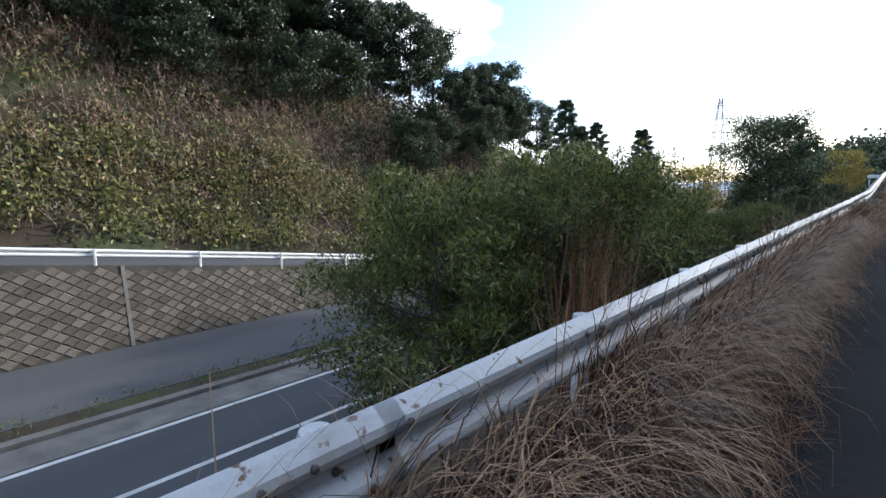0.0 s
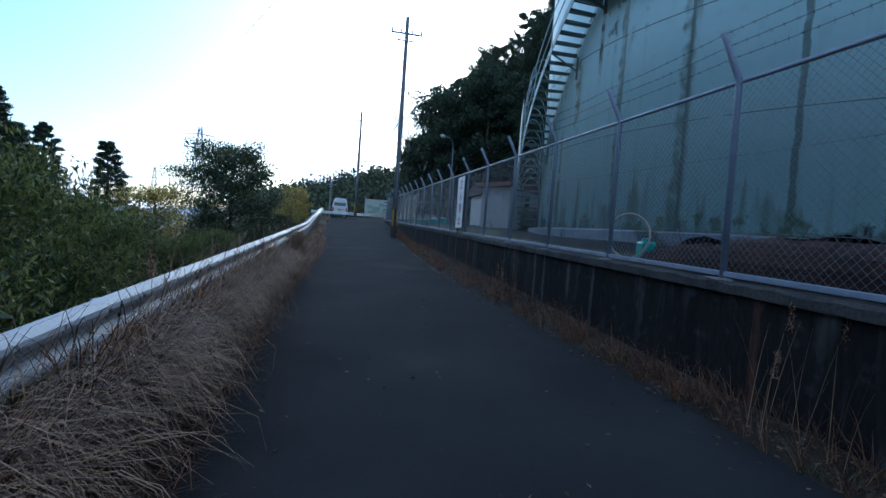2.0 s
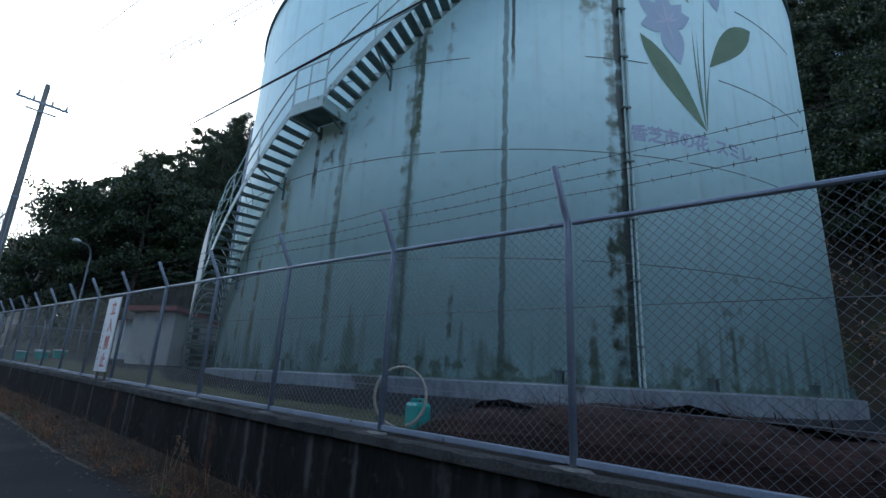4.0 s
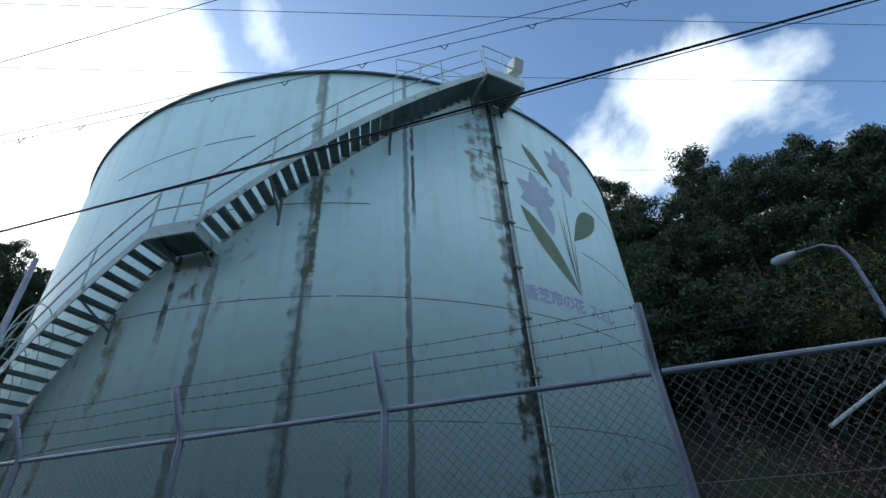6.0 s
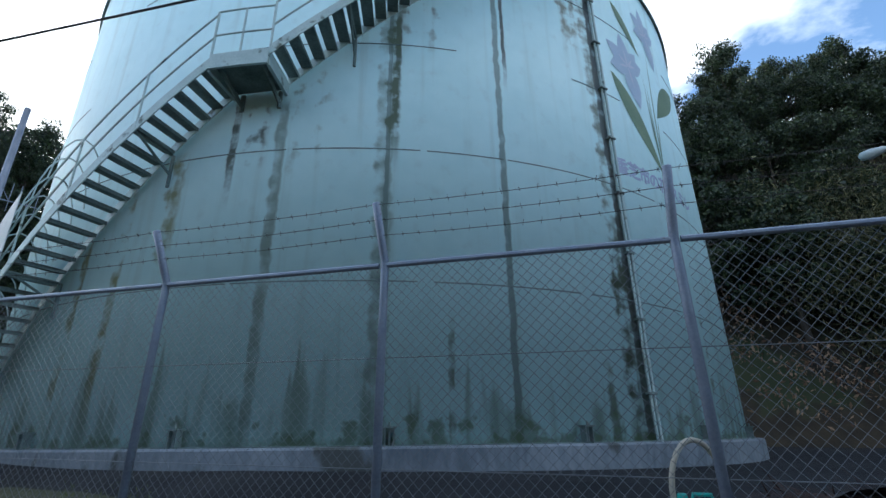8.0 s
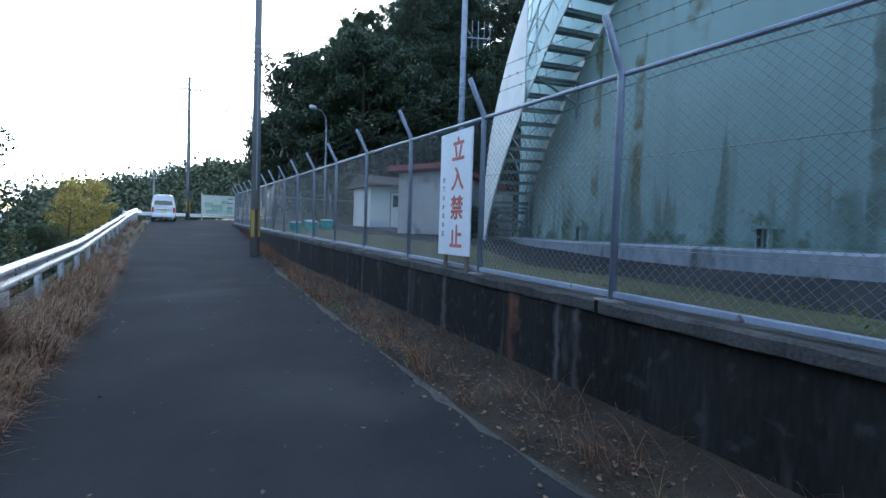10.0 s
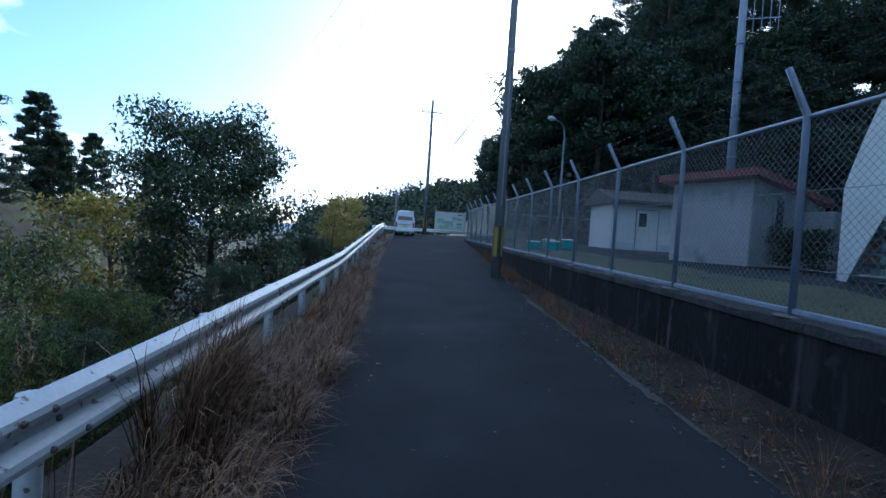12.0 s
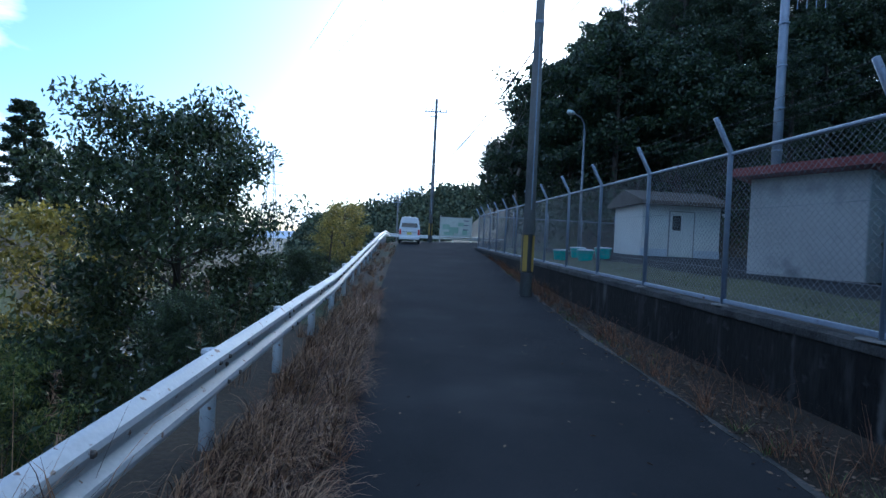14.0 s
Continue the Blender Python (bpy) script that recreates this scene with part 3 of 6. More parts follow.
def diamond(g, y, t, jx=0.0):
    up = Vector((-0.26, 0, 0.966))
    al = Vector((-0.04, 1, 0))
    c = Vector(ret_point(y, t))
    o = [c + al * bw, c + up * bh, c - al * bw, c - up * bh]
    i = [c + (p - c) * 0.8 + nrm * (bd + jx) for p in o]
    g.add(o + i, [(4, 5, 6, 7), (0, 1, 5, 4), (1, 2, 6, 5), (2, 3, 7, 6), (3, 0, 4, 7)])


rr = random.Random(5)
far_blocks = Geo()
n_part = 0
row_t = bh * 1.05
row = 0
proto = Geo()
c0 = Vector(ret_point(0, 0))
diamond(proto, 0, 0)
proto.v = [tuple(Vector(p) - c0) for p in proto.v]
block_mesh = proto.mesh("block", block_face)
BLOCKS = []
while row_t < 5:
    for k in range(-44, 48):
        y = (k + 0.5 * (row % 2)) * bw * 2.12
        if row_t + bh < ret_height(y):
            BLOCKS.append((y, row_t))
    row, row_t = row + 1, row_t + bh * 1.06
for y, t in BLOCKS:
    if 1.2 < y < 13.0 and n_part < 300 and rr.random() < 0.9:
        n_part += 1
        o = put("block", block_mesh, ret_wall)
        o.location = Vector(ret_point(y, t)) + nrm * rr.uniform(-0.008, 0.012)
    else:
        diamond(far_blocks, y, t, rr.uniform(-0.01, 0.012))
tagged(far_blocks.ob("block_field", block_face, ret_wall), kind="stuff")
# concrete posts in the retaining wall
for y in (5.1, -8.0, 18.0):
    g = Geo()
    h = ret_height(y)
    a, b = Vector(ret_point(y, 0)), Vector(ret_point(y, h))
    g.sweep([[p + nrm * 0.06 + Vector((0, -0.07, 0)), p + nrm * 0.06 + Vector((0, 0.07, 0)), p + Vector((0, 0.07, 0)), p + Vector((0, -0.07, 0))] for p in (a, b)])
    g.ob("pilaster", pale_concrete, ret_wall, "narrow concrete joint post")


# ---- guard rails ----
PROFILE = [(0.0, 0.0), (0.022, -0.012), (0.07, -0.05), (0.078, -0.08), (0.07, -0.11), (0.012, -0.155), (0.012, -0.195),
           (0.07, -0.24), (0.078, -0.27), (0.07, -0.3), (0.022, -0.338), (0.0, -0.35)]


def beam(line, top, side, mat, parent, stretch=1.0):
    """A corrugated steel beam along line(y) -> x; side +1 faces +x."""
    g = Geo()
    prof = [(a * side, b * stretch) for a, b in PROFILE]
    back = [(a * side - 0.006 * side, b * stretch) for a, b in reversed(PROFILE)]
    secs_ = []
    for y, lift in line:
        x, z = top(y)
        secs_.append([(x + a, y, z + b + lift) for a, b in prof + back])
    g.sweep(secs_)
    return g.ob("rail_beam", mat, parent, smooth=False)


rail = thing("guard_rail", "white painted corrugated steel guard rail, chipped and rusty, on pipe posts", "guard rail", at=pose(-1.4, 0, 0))
RAIL_T = lambda y: (float(rail_x(y)), float(road_z(y)) + 0.79)


def keep_world(o, parent):
    o.matrix_parent_inverse = parent.matrix_basis.inverted()
    return o


y = -6.7
while y < 62:
    keep_world(beam([(yy, 0.0) for yy in np.linspace(y - 0.1, y + 4.0, 6)], RAIL_T, 1, rail_white, rail), rail)
    y += 4.0
post_g, cap_g, bolt_g = Geo(), Geo(), Geo()
post_g.tube([(0, 0, -1.0), (0, 0, -0.03)], 0.057, 12)
cap_g.tube([(0, 0, -0.035), (0, 0, -0.01), (0, 0, 0.012), (0, 0, 0.02)], [0.062, 0.07, 0.064, 0.03], 14)
bolt_g.tube([(0, 0, 0), (0.014, 0, 0), (0.02, 0, 0)], [0.017, 0.017, 0.01], 8)
brk_g = Geo().box(0.04, -0.035, -0.22, 0.115, 0.035, -0.04)
post_me, cap_me, bolt_me, brk_me = (g.mesh(n, m, s) for g, n, m, s in ((post_g, "post", rail_white, True), (cap_g, "post_cap", rail_white, False), (bolt_g, "bolt", bolt_dark, False), (brk_g, "bracket", rail_white, False)))
y = -4.98
while y < 60:
    x, z = RAIL_T(y)
    p = keep_world(put("post", post_me, rail), rail)
    p.location = (x - 0.11, y, z - 0.075)
    for nm, me in (("post_cap", cap_me), ("bracket", brk_me)):
        put(nm, me, p)
    for dy, dz in ((-0.3, -0.08), (-0.12, -0.08), (0.12, -0.27), (-0.12, -0.27), (0.3, -0.08), (0.0, -0.175)):
        if y < 36:
            b = keep_world(put("bolt", bolt_me, rail), rail)
            b.location = (float(rail_x(y + dy)) + (0.073 if dz != -0.175 else 0.01), y + dy, float(RAIL_T(y + dy)[1]) + dz)
    y += 2.0

rail2 = thing("guard_rail", "white steel guard rail above the retaining wall on the far side", "guard rail", at=pose(-23.6, 0, -3))
R2 = lambda y: (-23.62, float(ramp_z(y)) + 0.76)
for y in np.arange(-24, 32, 4.0):
    keep_world(beam([(y, 0), (y + 4.0, 0)], R2, 1, rail_far, rail2), rail2)
for y in np.arange(-23.8, 32, 4.0):
    g = Geo()
    x, z = R2(y)
    g.tube([(x + 0.13, y, z - 0.85), (x + 0.13, y, z - 0.05), (x + 0.13, y, z)], [0.06, 0.06, 0.05], 8)
    keep_world(g.ob("post", rail_far, rail2), rail2)


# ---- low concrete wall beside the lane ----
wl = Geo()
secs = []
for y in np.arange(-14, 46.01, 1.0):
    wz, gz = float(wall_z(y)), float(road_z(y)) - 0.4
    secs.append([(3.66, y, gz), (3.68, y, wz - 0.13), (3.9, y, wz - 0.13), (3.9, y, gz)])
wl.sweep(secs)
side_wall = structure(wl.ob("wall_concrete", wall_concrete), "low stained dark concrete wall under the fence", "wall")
rc = random.Random(9)
for y0, y1, fx in ((-14.0, 14.9, 3.63), (14.9, 45.6, 3.66)):
    g = Geo()
    secs = []
    for y in np.arange(y0 + 0.004, y1, 0.14):
        z = float(wall_z(y)) - 0.02
        e, b = rc.uniform(-0.012, 0.012), rc.uniform(0.012, 0.04)
        secs.append([(fx + e + 0.004, y, z - 0.11), (fx + e, y, z - 0.1 + rc.uniform(-0.012, 0.012)), (fx + e, y, z - b), (fx + e + b, y, z + rc.uniform(-0.006, 0.002)), (3.8, y, z), (3.93, y, z), (3.94, y, z - 0.11)])
    g.sweep(secs)
    g.ob("wall_top", cope_concrete, side_wall, "worn concrete wall top with crumbled edge")
for x, y in [(3.75, 6.8 + 2 * k) for k in range(-4, 14)]:
    g = Geo()
    z = float(wall_z(y)) - 0.024
    n, w = 11, rc.uniform(0.12, 0.2)
    ring = [(x - 0.045 + 0.07 * math.cos(a) * rc.uniform(0.8, 1.1), y + w * math.sin(a) * rc.uniform(0.75, 1.15)) for a in np.linspace(0, 2 * math.pi, n, endpoint=False)]
    g.sweep([[(a, b, z) for a, b in ring], [(x + (a - x) * 0.8, y + (b - y) * 0.8, z + 0.016) for a, b in ring]])
    g.ob("mortar_pad", pale_concrete, side_wall, "pale mortar round a fence post foot")

# ---- yard behind the fence ----
yard = strip("yard", lambda y: 5.1, lambda y: 30.0, list(np.arange(-12, 47, 1.0)), lambda x, y: float(yard_z(x, y)), asphalt, 0.3, 34)
structure(put("pavement_yard", yard), "asphalt yard round the water tank", "pavement")
mv = strip("yard_grass", lambda y: 3.94, lambda y: 5.15 + 0.12 * math.sin(y * 1.3) + 0.9 * min(max((y - 17) / 4, 0), 1), list(np.arange(-12, 47, 0.5)), lambda x, y: float(yard_z(x, y)) + 0.012 + 0.01 * math.sin(x * 9 + y * 7), moss, 0.1, 10)
structure(put("yard_grass", mv), "mossy thin grass strip inside the fence", "ground")

# ---- chain-link fence ----
fence = thing("chain_link_fence", "blue-grey steel chain-link fence with barbed wire on angled arms", "fence", at=pose(3.75, 0, 0.6))
FP = [(3.75, 6.8 + 2 * k) for k in range(-8, 20)]
fpost = Geo()
fpost.tube([(0, 0, -0.06), (0, 0, 1.78), (-0.005, 0, 1.83), (-0.06, 0, 1.93), (-0.21, 0, 2.22), (-0.213, 0, 2.226)], [0.031, 0.031, 0.031, 0.031, 0.029, 0.01], 10)
fpost_me = fpost.mesh("fence_post", galv, True)
H_MESH = 1.74


def link_panel(length):
    g = Geo()
    wdt, hgt, r = 0.075, 0.075, 0.0019
    def bar(p, q):
        p, q = Vector(p), Vector(q)
        d = (q - p).normalized()
        s = Vector((1, 0, 0))
        u = d.cross(s)
        o = [s * r, (-s * 0.5 + u * 0.87) * r, (-s * 0.5 - u * 0.87) * r]
        g.add([p + e for e in o] + [q + e for e in o], [(0, 1, 4, 3), (1, 2, 5, 4), (2, 0, 3, 5)])
    sl = hgt / wdt
    n = int((length + H_MESH / sl) / wdt) + 1
    for k in range(n):
        c = k * wdt
        # rising
        y0, z0 = c - H_MESH / sl, 0.0
        y1, z1 = c, H_MESH
        if y0 < 0:
            z0, y0 = -y0 * sl, 0.0
        if y1 > length:
            z1, y1 = z1 - (y1 - length) * sl, length
        if y1 > y0 and z1 > z0:
            bar((0.003, y0, z0), (0.003, y1, z1))
            bar((-0.003, length - y0, z0), (-0.003, length - y1, z1))
    return g.mesh("wire_mesh", wire)


panel_me = link_panel(1.94)


def tilt(p, q):
    """A pose at p whose y axis runs to q, upright across."""
    d = Vector(q) - Vector(p)
    m = Matrix(((1, 0, 0, p[0]), (0, d.y / 2.0, 0, p[1]), (0, d.z / 2.0, 1, p[2]), (0, 0, 0, 1)))
    return m


brng = random.Random(2)
for i, (x, y) in enumerate(FP):
    z = float(wall_z(y))
    o = keep_world(put("fence_post", fpost_me, fence), fence)
    o.location = (x, y, z)
    o.rotation_euler = (brng.uniform(-0.008, 0.008), brng.uniform(-0.008, 0.008), 0)
    if i + 1 == len(FP):
        continue
    y2 = FP[i + 1][1]
    z2 = float(wall_z(y2))
    sag = lambda f, s: -s * 4 * f * (1 - f)
    top = Geo().tube([(x, y + 0.03, z + 1.8), (x, y2 - 0.03, z2 + 1.8)], 0.021, 8)
    keep_world(top.ob("top_rail", galv, fence), fence)
    bot = Geo().rbox(-0.022, 0.02, 0.0, 0.022, 1.98, 0.05, 0.006, tilt((x, y, z + 0.005), (x, y2, z2 + 0.005)))
    keep_world(bot.ob("bottom_rail", galv, fence), fence)
    o = keep_world(put("wire_mesh", panel_me, fence), fence)
    o.matrix_basis = tilt((x, y, z + 0.055), (x, y2, z2 + 0.055)) @ Matrix.Translation((0, 0.03, 0))
    for hz in (0.42, 1.12):
        w = Geo().tube([(x - 0.008, y, z + hz), (x - 0.008, y2, z2 + hz)], 0.003, 5)
        keep_world(w.ob("tension_wire", wire, fence), fence)
    for j in range(3):
        f = (0.25, 0.6, 0.95)[j]
        wx, wz = x - 0.06 - 0.15 * f, 1.93 + 0.29 * f
        g = Geo()
        pts = [(wx, y + (y2 - y) * t, z + (z2 - z) * t + wz + sag(t, 0.012 + 0.01 * brng.random())) for t in (0, 0.25, 0.5, 0.75, 1)]
        g.tube(pts, 0.0024, 4, caps=False)
        for q in range(16):
            t = (q + 0.5) / 16
            c = Vector((wx, y + (y2 - y) * t, z + (z2 - z) * t + wz + sag(t, 0.016)))
            a = brng.uniform(0, 3.14)
            d1 = Vector((math.cos(a), 0.25, math.sin(a))) * 0.02
            d2 = Vector((-math.sin(a), -0.25, math.cos(a))) * 0.02
            g.tube([c - d1, c + d1], 0.0017, 3, caps=False)
            g.tube([c - d2, c + d2], 0.0017, 3, caps=False)
        keep_world(g.ob("barbed_wire", barbed, fence), fence)
# the return of the fence at its far corner
for i in range(5):
    x0 = 3.75 + 2.0 * i
    o = keep_world(put("fence_post", fpost_me, fence), fence)
    o.matrix_basis = pose(x0 + 2.0, 44.8, float(wall_z(44.8)), 0, 0, -90)
    o = keep_world(put("wire_mesh", panel_me, fence), fence)
    o.matrix_basis = pose(x0 + 0.03, 44.8, float(wall_z(44.8)) + 0.055, 0, 0, -90)
    keep_world(Geo().tube([(x0, 44.8, float(wall_z(44.8)) + 1.8), (x0 + 2, 44.8, float(wall_z(44.8)) + 1.8)], 0.021, 8).ob("top_rail", galv, fence), fence)


# ---- writing ----
def lettering(body, size, mat, name, parent, label=""):
    """Flat letters with a little depth, lying in the xy plane."""
    cu = bpy.data.curves.new("letters", "FONT")
    cu.body, cu.size, cu.extrude = body, size, 0.0015
    cu.align_x, cu.align_y = "CENTER", "CENTER"
    tmp = bpy.data.objects.new("letters", cu)
    scene.collection.objects.link(tmp)
    me = bpy.data.meshes.new_from_object(tmp.evaluated_get(bpy.context.evaluated_depsgraph_get()))
    bpy.data.objects.remove(tmp)
    bpy.data.curves.remove(cu)
    me.materials.clear()
    me.materials.append(mat.m)
    return put(name, me, parent, label)


def fatten(me, k):
    """Thicker strokes: the letters again, shifted a little each way."""
    bm = bmesh.new()
    bm.from_mesh(me)
    base = [v for v in bm.verts]
    geom = list(bm.verts) + list(bm.edges) + list(bm.faces)
    for i, (dx, dy) in enumerate(((k, 0), (-k, 0), (0, k), (0, -k))):
        d = bmesh.ops.duplicate(bm, geom=geom)
        for v in d["geom"]:
            if isinstance(v, bmesh.types.BMVert):
                v.co += Vector((dx, dy, 0.0004 * (i + 1)))
    bm.to_mesh(me)
    bm.free()


sign = thing("warning_sign", "white upright no-entry sign with red characters wired to the fence", "sign", at=pose(3.66, 17.27, 1.79, 90, 0, -90))
plate = Geo().rbox(-0.38, -0.77, -0.012, 0.38, 0.77, 0.012, 0.004)
plate.ob("sign_plate", sign_white, sign)
for i, ch in enumerate("立入禁止"):
    o = lettering(ch, 0.31, sign_red, "character", sign, "faded red painted character")
    fatten(o.data, 0.009)
    o.location = (0.07, 0.52 - 0.36 * i, 0.0125)
for i, ch in enumerate("香芝市水道事業"):
    o = lettering(ch, 0.07, sign_ink, "small_character", sign, "small dark blue character")
    o.location = (-0.27, 0.18 - 0.115 * i, 0.0125)
for sx in (-0.25, 0.27):
    Geo().box(sx - 0.025, -1.02, -0.05, sx + 0.025, 0.72, -0.015).ob("batten", wood_post, sign, "weathered wooden batten")

# ---- water tank ----
TC, TR, TZ0, TZ1 = (17.45, 16.28), 10.77, 1.22, 13.15
tank_paint = Mat("mint_tank_paint", (0.57, 0.785, 0.785), (0.665, 0.865, 0.865), rough=0.55, scale=0.35, fine=3, bump=0.05, bump_scale=2)
T = tank_paint
sx_ = T.node("ShaderNodeSeparateXYZ")
T.link(T.raw, sx_.inputs[0])
ang = T.math("ARCTAN2", T.math("MULTIPLY", sx_.outputs["Y"], -1.0), T.math("MULTIPLY", sx_.outputs["X"], -1.0))
uu = T.math("MULTIPLY", ang, TR)
zz = sx_.outputs["Z"]
cv = T.node("ShaderNodeCombineXYZ")
T.link(T.math("MULTIPLY", uu, 3.0), cv.inputs[0])
T.link(T.math("MULTIPLY", zz, 0.14), cv.inputs[1])
streak = T.noise(1.0, 5, cv.outputs[0])
cv2 = T.node("ShaderNodeCombineXYZ")
T.link(uu, cv2.inputs[0])
T.link(T.math("MULTIPLY", zz, 0.9), cv2.inputs[1])
blot = T.noise(3.2, 6, cv2.outputs[0])
cv3 = T.node("ShaderNodeCombineXYZ")
T.link(T.math("MULTIPLY", uu, 1.0), cv3.inputs[0])
column = T.noise(2.6, 4, cv3.outputs[0])
broad = T.noise(0.5, 3, cv3.outputs[0])
# faint run marks all over
T.over(T.math("MULTIPLY", T.step(streak, 0.52, 0.72), 0.28), (0.36, 0.45, 0.39))
T.over(T.math("MULTIPLY", T.step(blot, 0.55, 0.8), 0.3), (0.42, 0.52, 0.5))


def seam_band(deg, half, dark, lo, hi, z_lo=None, z_hi=None):
    u0 = math.radians(deg - 180) * TR
    du = T.math("ABSOLUTE", T.math("ADD", T.math("SUBTRACT", uu, u0), T.math("MULTIPLY", T.math("SUBTRACT", blot, 0.5), half * 1.6)))
    f = T.math("SUBTRACT", 1.0, T.step(du, half * 0.55, half))
    f = T.math("MULTIPLY", f, T.step(T.math("ADD", T.math("MULTIPLY", blot, 0.6), T.math("MULTIPLY", streak, 0.4)), lo, hi))
    if z_lo is not None:
        f = T.math("MULTIPLY", f, T.step(zz, z_lo, z_lo + 1.2))
    if z_hi is not None:
        f = T.math("MULTIPLY", f, T.math("SUBTRACT", 1.0, T.step(zz, z_hi - 0.3, z_hi)))
    T.over(f, dark)


SEAMS = (
    (225.8, 0.3, (0.17, 0.2, 0.16), 0.4, 0.6, None, None),
    (226.2, 0.11, (0.08, 0.09, 0.08), 0.24, 0.5, None, None),
    (212.5, 0.075, (0.24, 0.32, 0.3), 0.1, 0.5, None, None),
    (200.9, 0.18, (0.25, 0.32, 0.28), 0.3, 0.62, None, None),
    (201.2, 0.05, (0.2, 0.27, 0.25), 0.1, 0.5, None, None),
    (191.0, 0.12, (0.28, 0.36, 0.32), 0.25, 0.6, None, 7.24),
    (186.3, 0.09, (0.1, 0.12, 0.1), 0.4, 0.56, 4.87, 7.33),
    (180.7, 0.2, (0.27, 0.29, 0.17), 0.42, 0.62, 3.47, 6.34),
    (202.0, 0.07, (0.08, 0.1, 0.08), 0.38, 0.5, 7.24, 9.32),
    (188.7, 0.25, (0.12, 0.14, 0.12), 0.5, 0.62, 5.42, 7.24),
    (213.4, 0.05, (0.09, 0.11, 0.1), 0.34, 0.48, 7.59, 11.29),
    (194.0, 0.5, (0.22, 0.27, 0.2), 0.52, 0.68, 5.33, 8.13),
    (204.9, 0.9, (0.22, 0.24, 0.2), 0.53, 0.66, 8.13, 9.97),
    (223.0, 0.4, (0.22, 0.24, 0.19), 0.5, 0.64, 8.95, 12.76),
    (239.7, 0.1, (0.24, 0.3, 0.22), 0.44, 0.6, None, 3.94),
    (175.7, 0.12, (0.27, 0.29, 0.17), 0.42, 0.6, 1.15, 5.79),
    (170.7, 0.12, (0.27, 0.29, 0.17), 0.42, 0.6, 1.15, 4.87),
    (201.6, 0.16, (0.1, 0.13, 0.08), 0.46, 0.56, 5.6, 9.4),
    (225.2, 0.26, (0.09, 0.11, 0.07), 0.46, 0.58, None, 5.0),
    (207.0, 0.07, (0.2, 0.25, 0.2), 0.4, 0.55, None, 3.2),
    (222.0, 0.12, (0.2, 0.25, 0.19), 0.42, 0.56, None, 2.6),
    (238.0, 0.16, (0.16, 0.21, 0.15), 0.42, 0.56, None, 3.0),
)
for deg, half, dark, lo, hi, a, b in SEAMS:
    seam_band(deg, half, dark, lo, hi, a, b)
# algae creeping up from the footing in columns
grow = T.math("ADD", T.math("ADD", T.math("MULTIPLY", T.step(column, 0.42, 0.74), 1.7), T.math("MULTIPLY", T.step(broad, 0.4, 0.7), 0.7)), T.math("MULTIPLY", blot, 0.5))
hgt = T.math("SUBTRACT", T.math("SUBTRACT", zz, TZ0), grow)
alg = T.math("SUBTRACT", 1.0, T.step(hgt, -0.25, 0.15))
T.over(T.math("MULTIPLY", alg, T.math("ADD", 0.06, T.math("MULTIPLY", T.step(streak, 0.4, 0.62), 0.62))), (0.19, 0.26, 0.19))
foot = T.math("SUBTRACT", 1.0, T.step(T.math("SUBTRACT", T.math("SUBTRACT", zz, TZ0), T.math("MULTIPLY", T.step(blot, 0.45, 0.75), 0.6)), -0.15, 0.15))
T.over(T.math("MULTIPLY", foot, 0.7), (0.13, 0.18, 0.08))

tank = thing("water_tank", "huge pale mint cylindrical water tank streaked with algae, with spiral stair", "water tank", at=pose(TC[0], TC[1], 0.7))
tinv = Matrix.Translation((0, 0, -0.7))


def tank_part(g, name, mat, label="", smooth=False, parent=None):
    """A part given in height above datum, about the tank's axis."""
    o = g.ob(name, mat, parent or tank, label, smooth)
    if parent is None:
        o.location = (0, 0, -0.7)
    return o


def cyl(deg, r, z):
    a = math.radians(deg)
    return (r * math.cos(a), r * math.sin(a), z)


def ring_section(pts, d0=0.0, d1=360.0, step=2.0):
    g = Geo()
    n = int(round((d1 - d0) / step))
    full = d1 - d0 >= 359.9
    secs_ = [[cyl(d0 + (d1 - d0) * i / n, r, z) for r, z in pts] for i in range(n + 1)]
    g.sweep(secs_, caps=not full)
    return g


tank_part(ring_section([(TR, TZ0), (TR, TZ1), (TR - 0.12, TZ1), (TR - 0.12, TZ0)]), "shell", tank_paint, smooth=False)
for p in tank.children[0].data.polygons:
    p.use_smooth = abs(p.normal.z) < 0.5
roof = Geo()
roof.sweep([[cyl(4 * i, r, z) for r, z in ((TR - 0.02, TZ1 - 0.02), (TR * 0.7, TZ1 + 0.25), (TR * 0.35, TZ1 + 0.42), (0.02, TZ1 + 0.48))] for i in range(91)], closed=False)
tank_part(roof, "roof", tank_paint, "shallow domed roof")
tank_part(ring_section([(TR + 0.002, TZ1 - 0.05), (TR + 0.07, TZ1 - 0.05), (TR + 0.07, TZ1 + 0.01), (TR - 0.1, TZ1 + 0.01)]), "rim_angle", seam_dark, "dark rolled rim")
tank_part(ring_section([(TR + 0.33, 0.55), (TR + 0.33, TZ0 - 0.03), (TR + 0.3, TZ0), (TR - 0.3, TZ0), (TR - 0.3, 0.55)]), "footing", ring_concrete, "stained concrete footing ring")
tank_part(ring_section([(TR + 0.001, TZ0), (TR + 0.1, TZ0), (TR + 0.1, TZ0 + 0.02), (TR + 0.001, TZ0 + 0.02)]), "base_flange", seam_dark)
sr = random.Random(4)
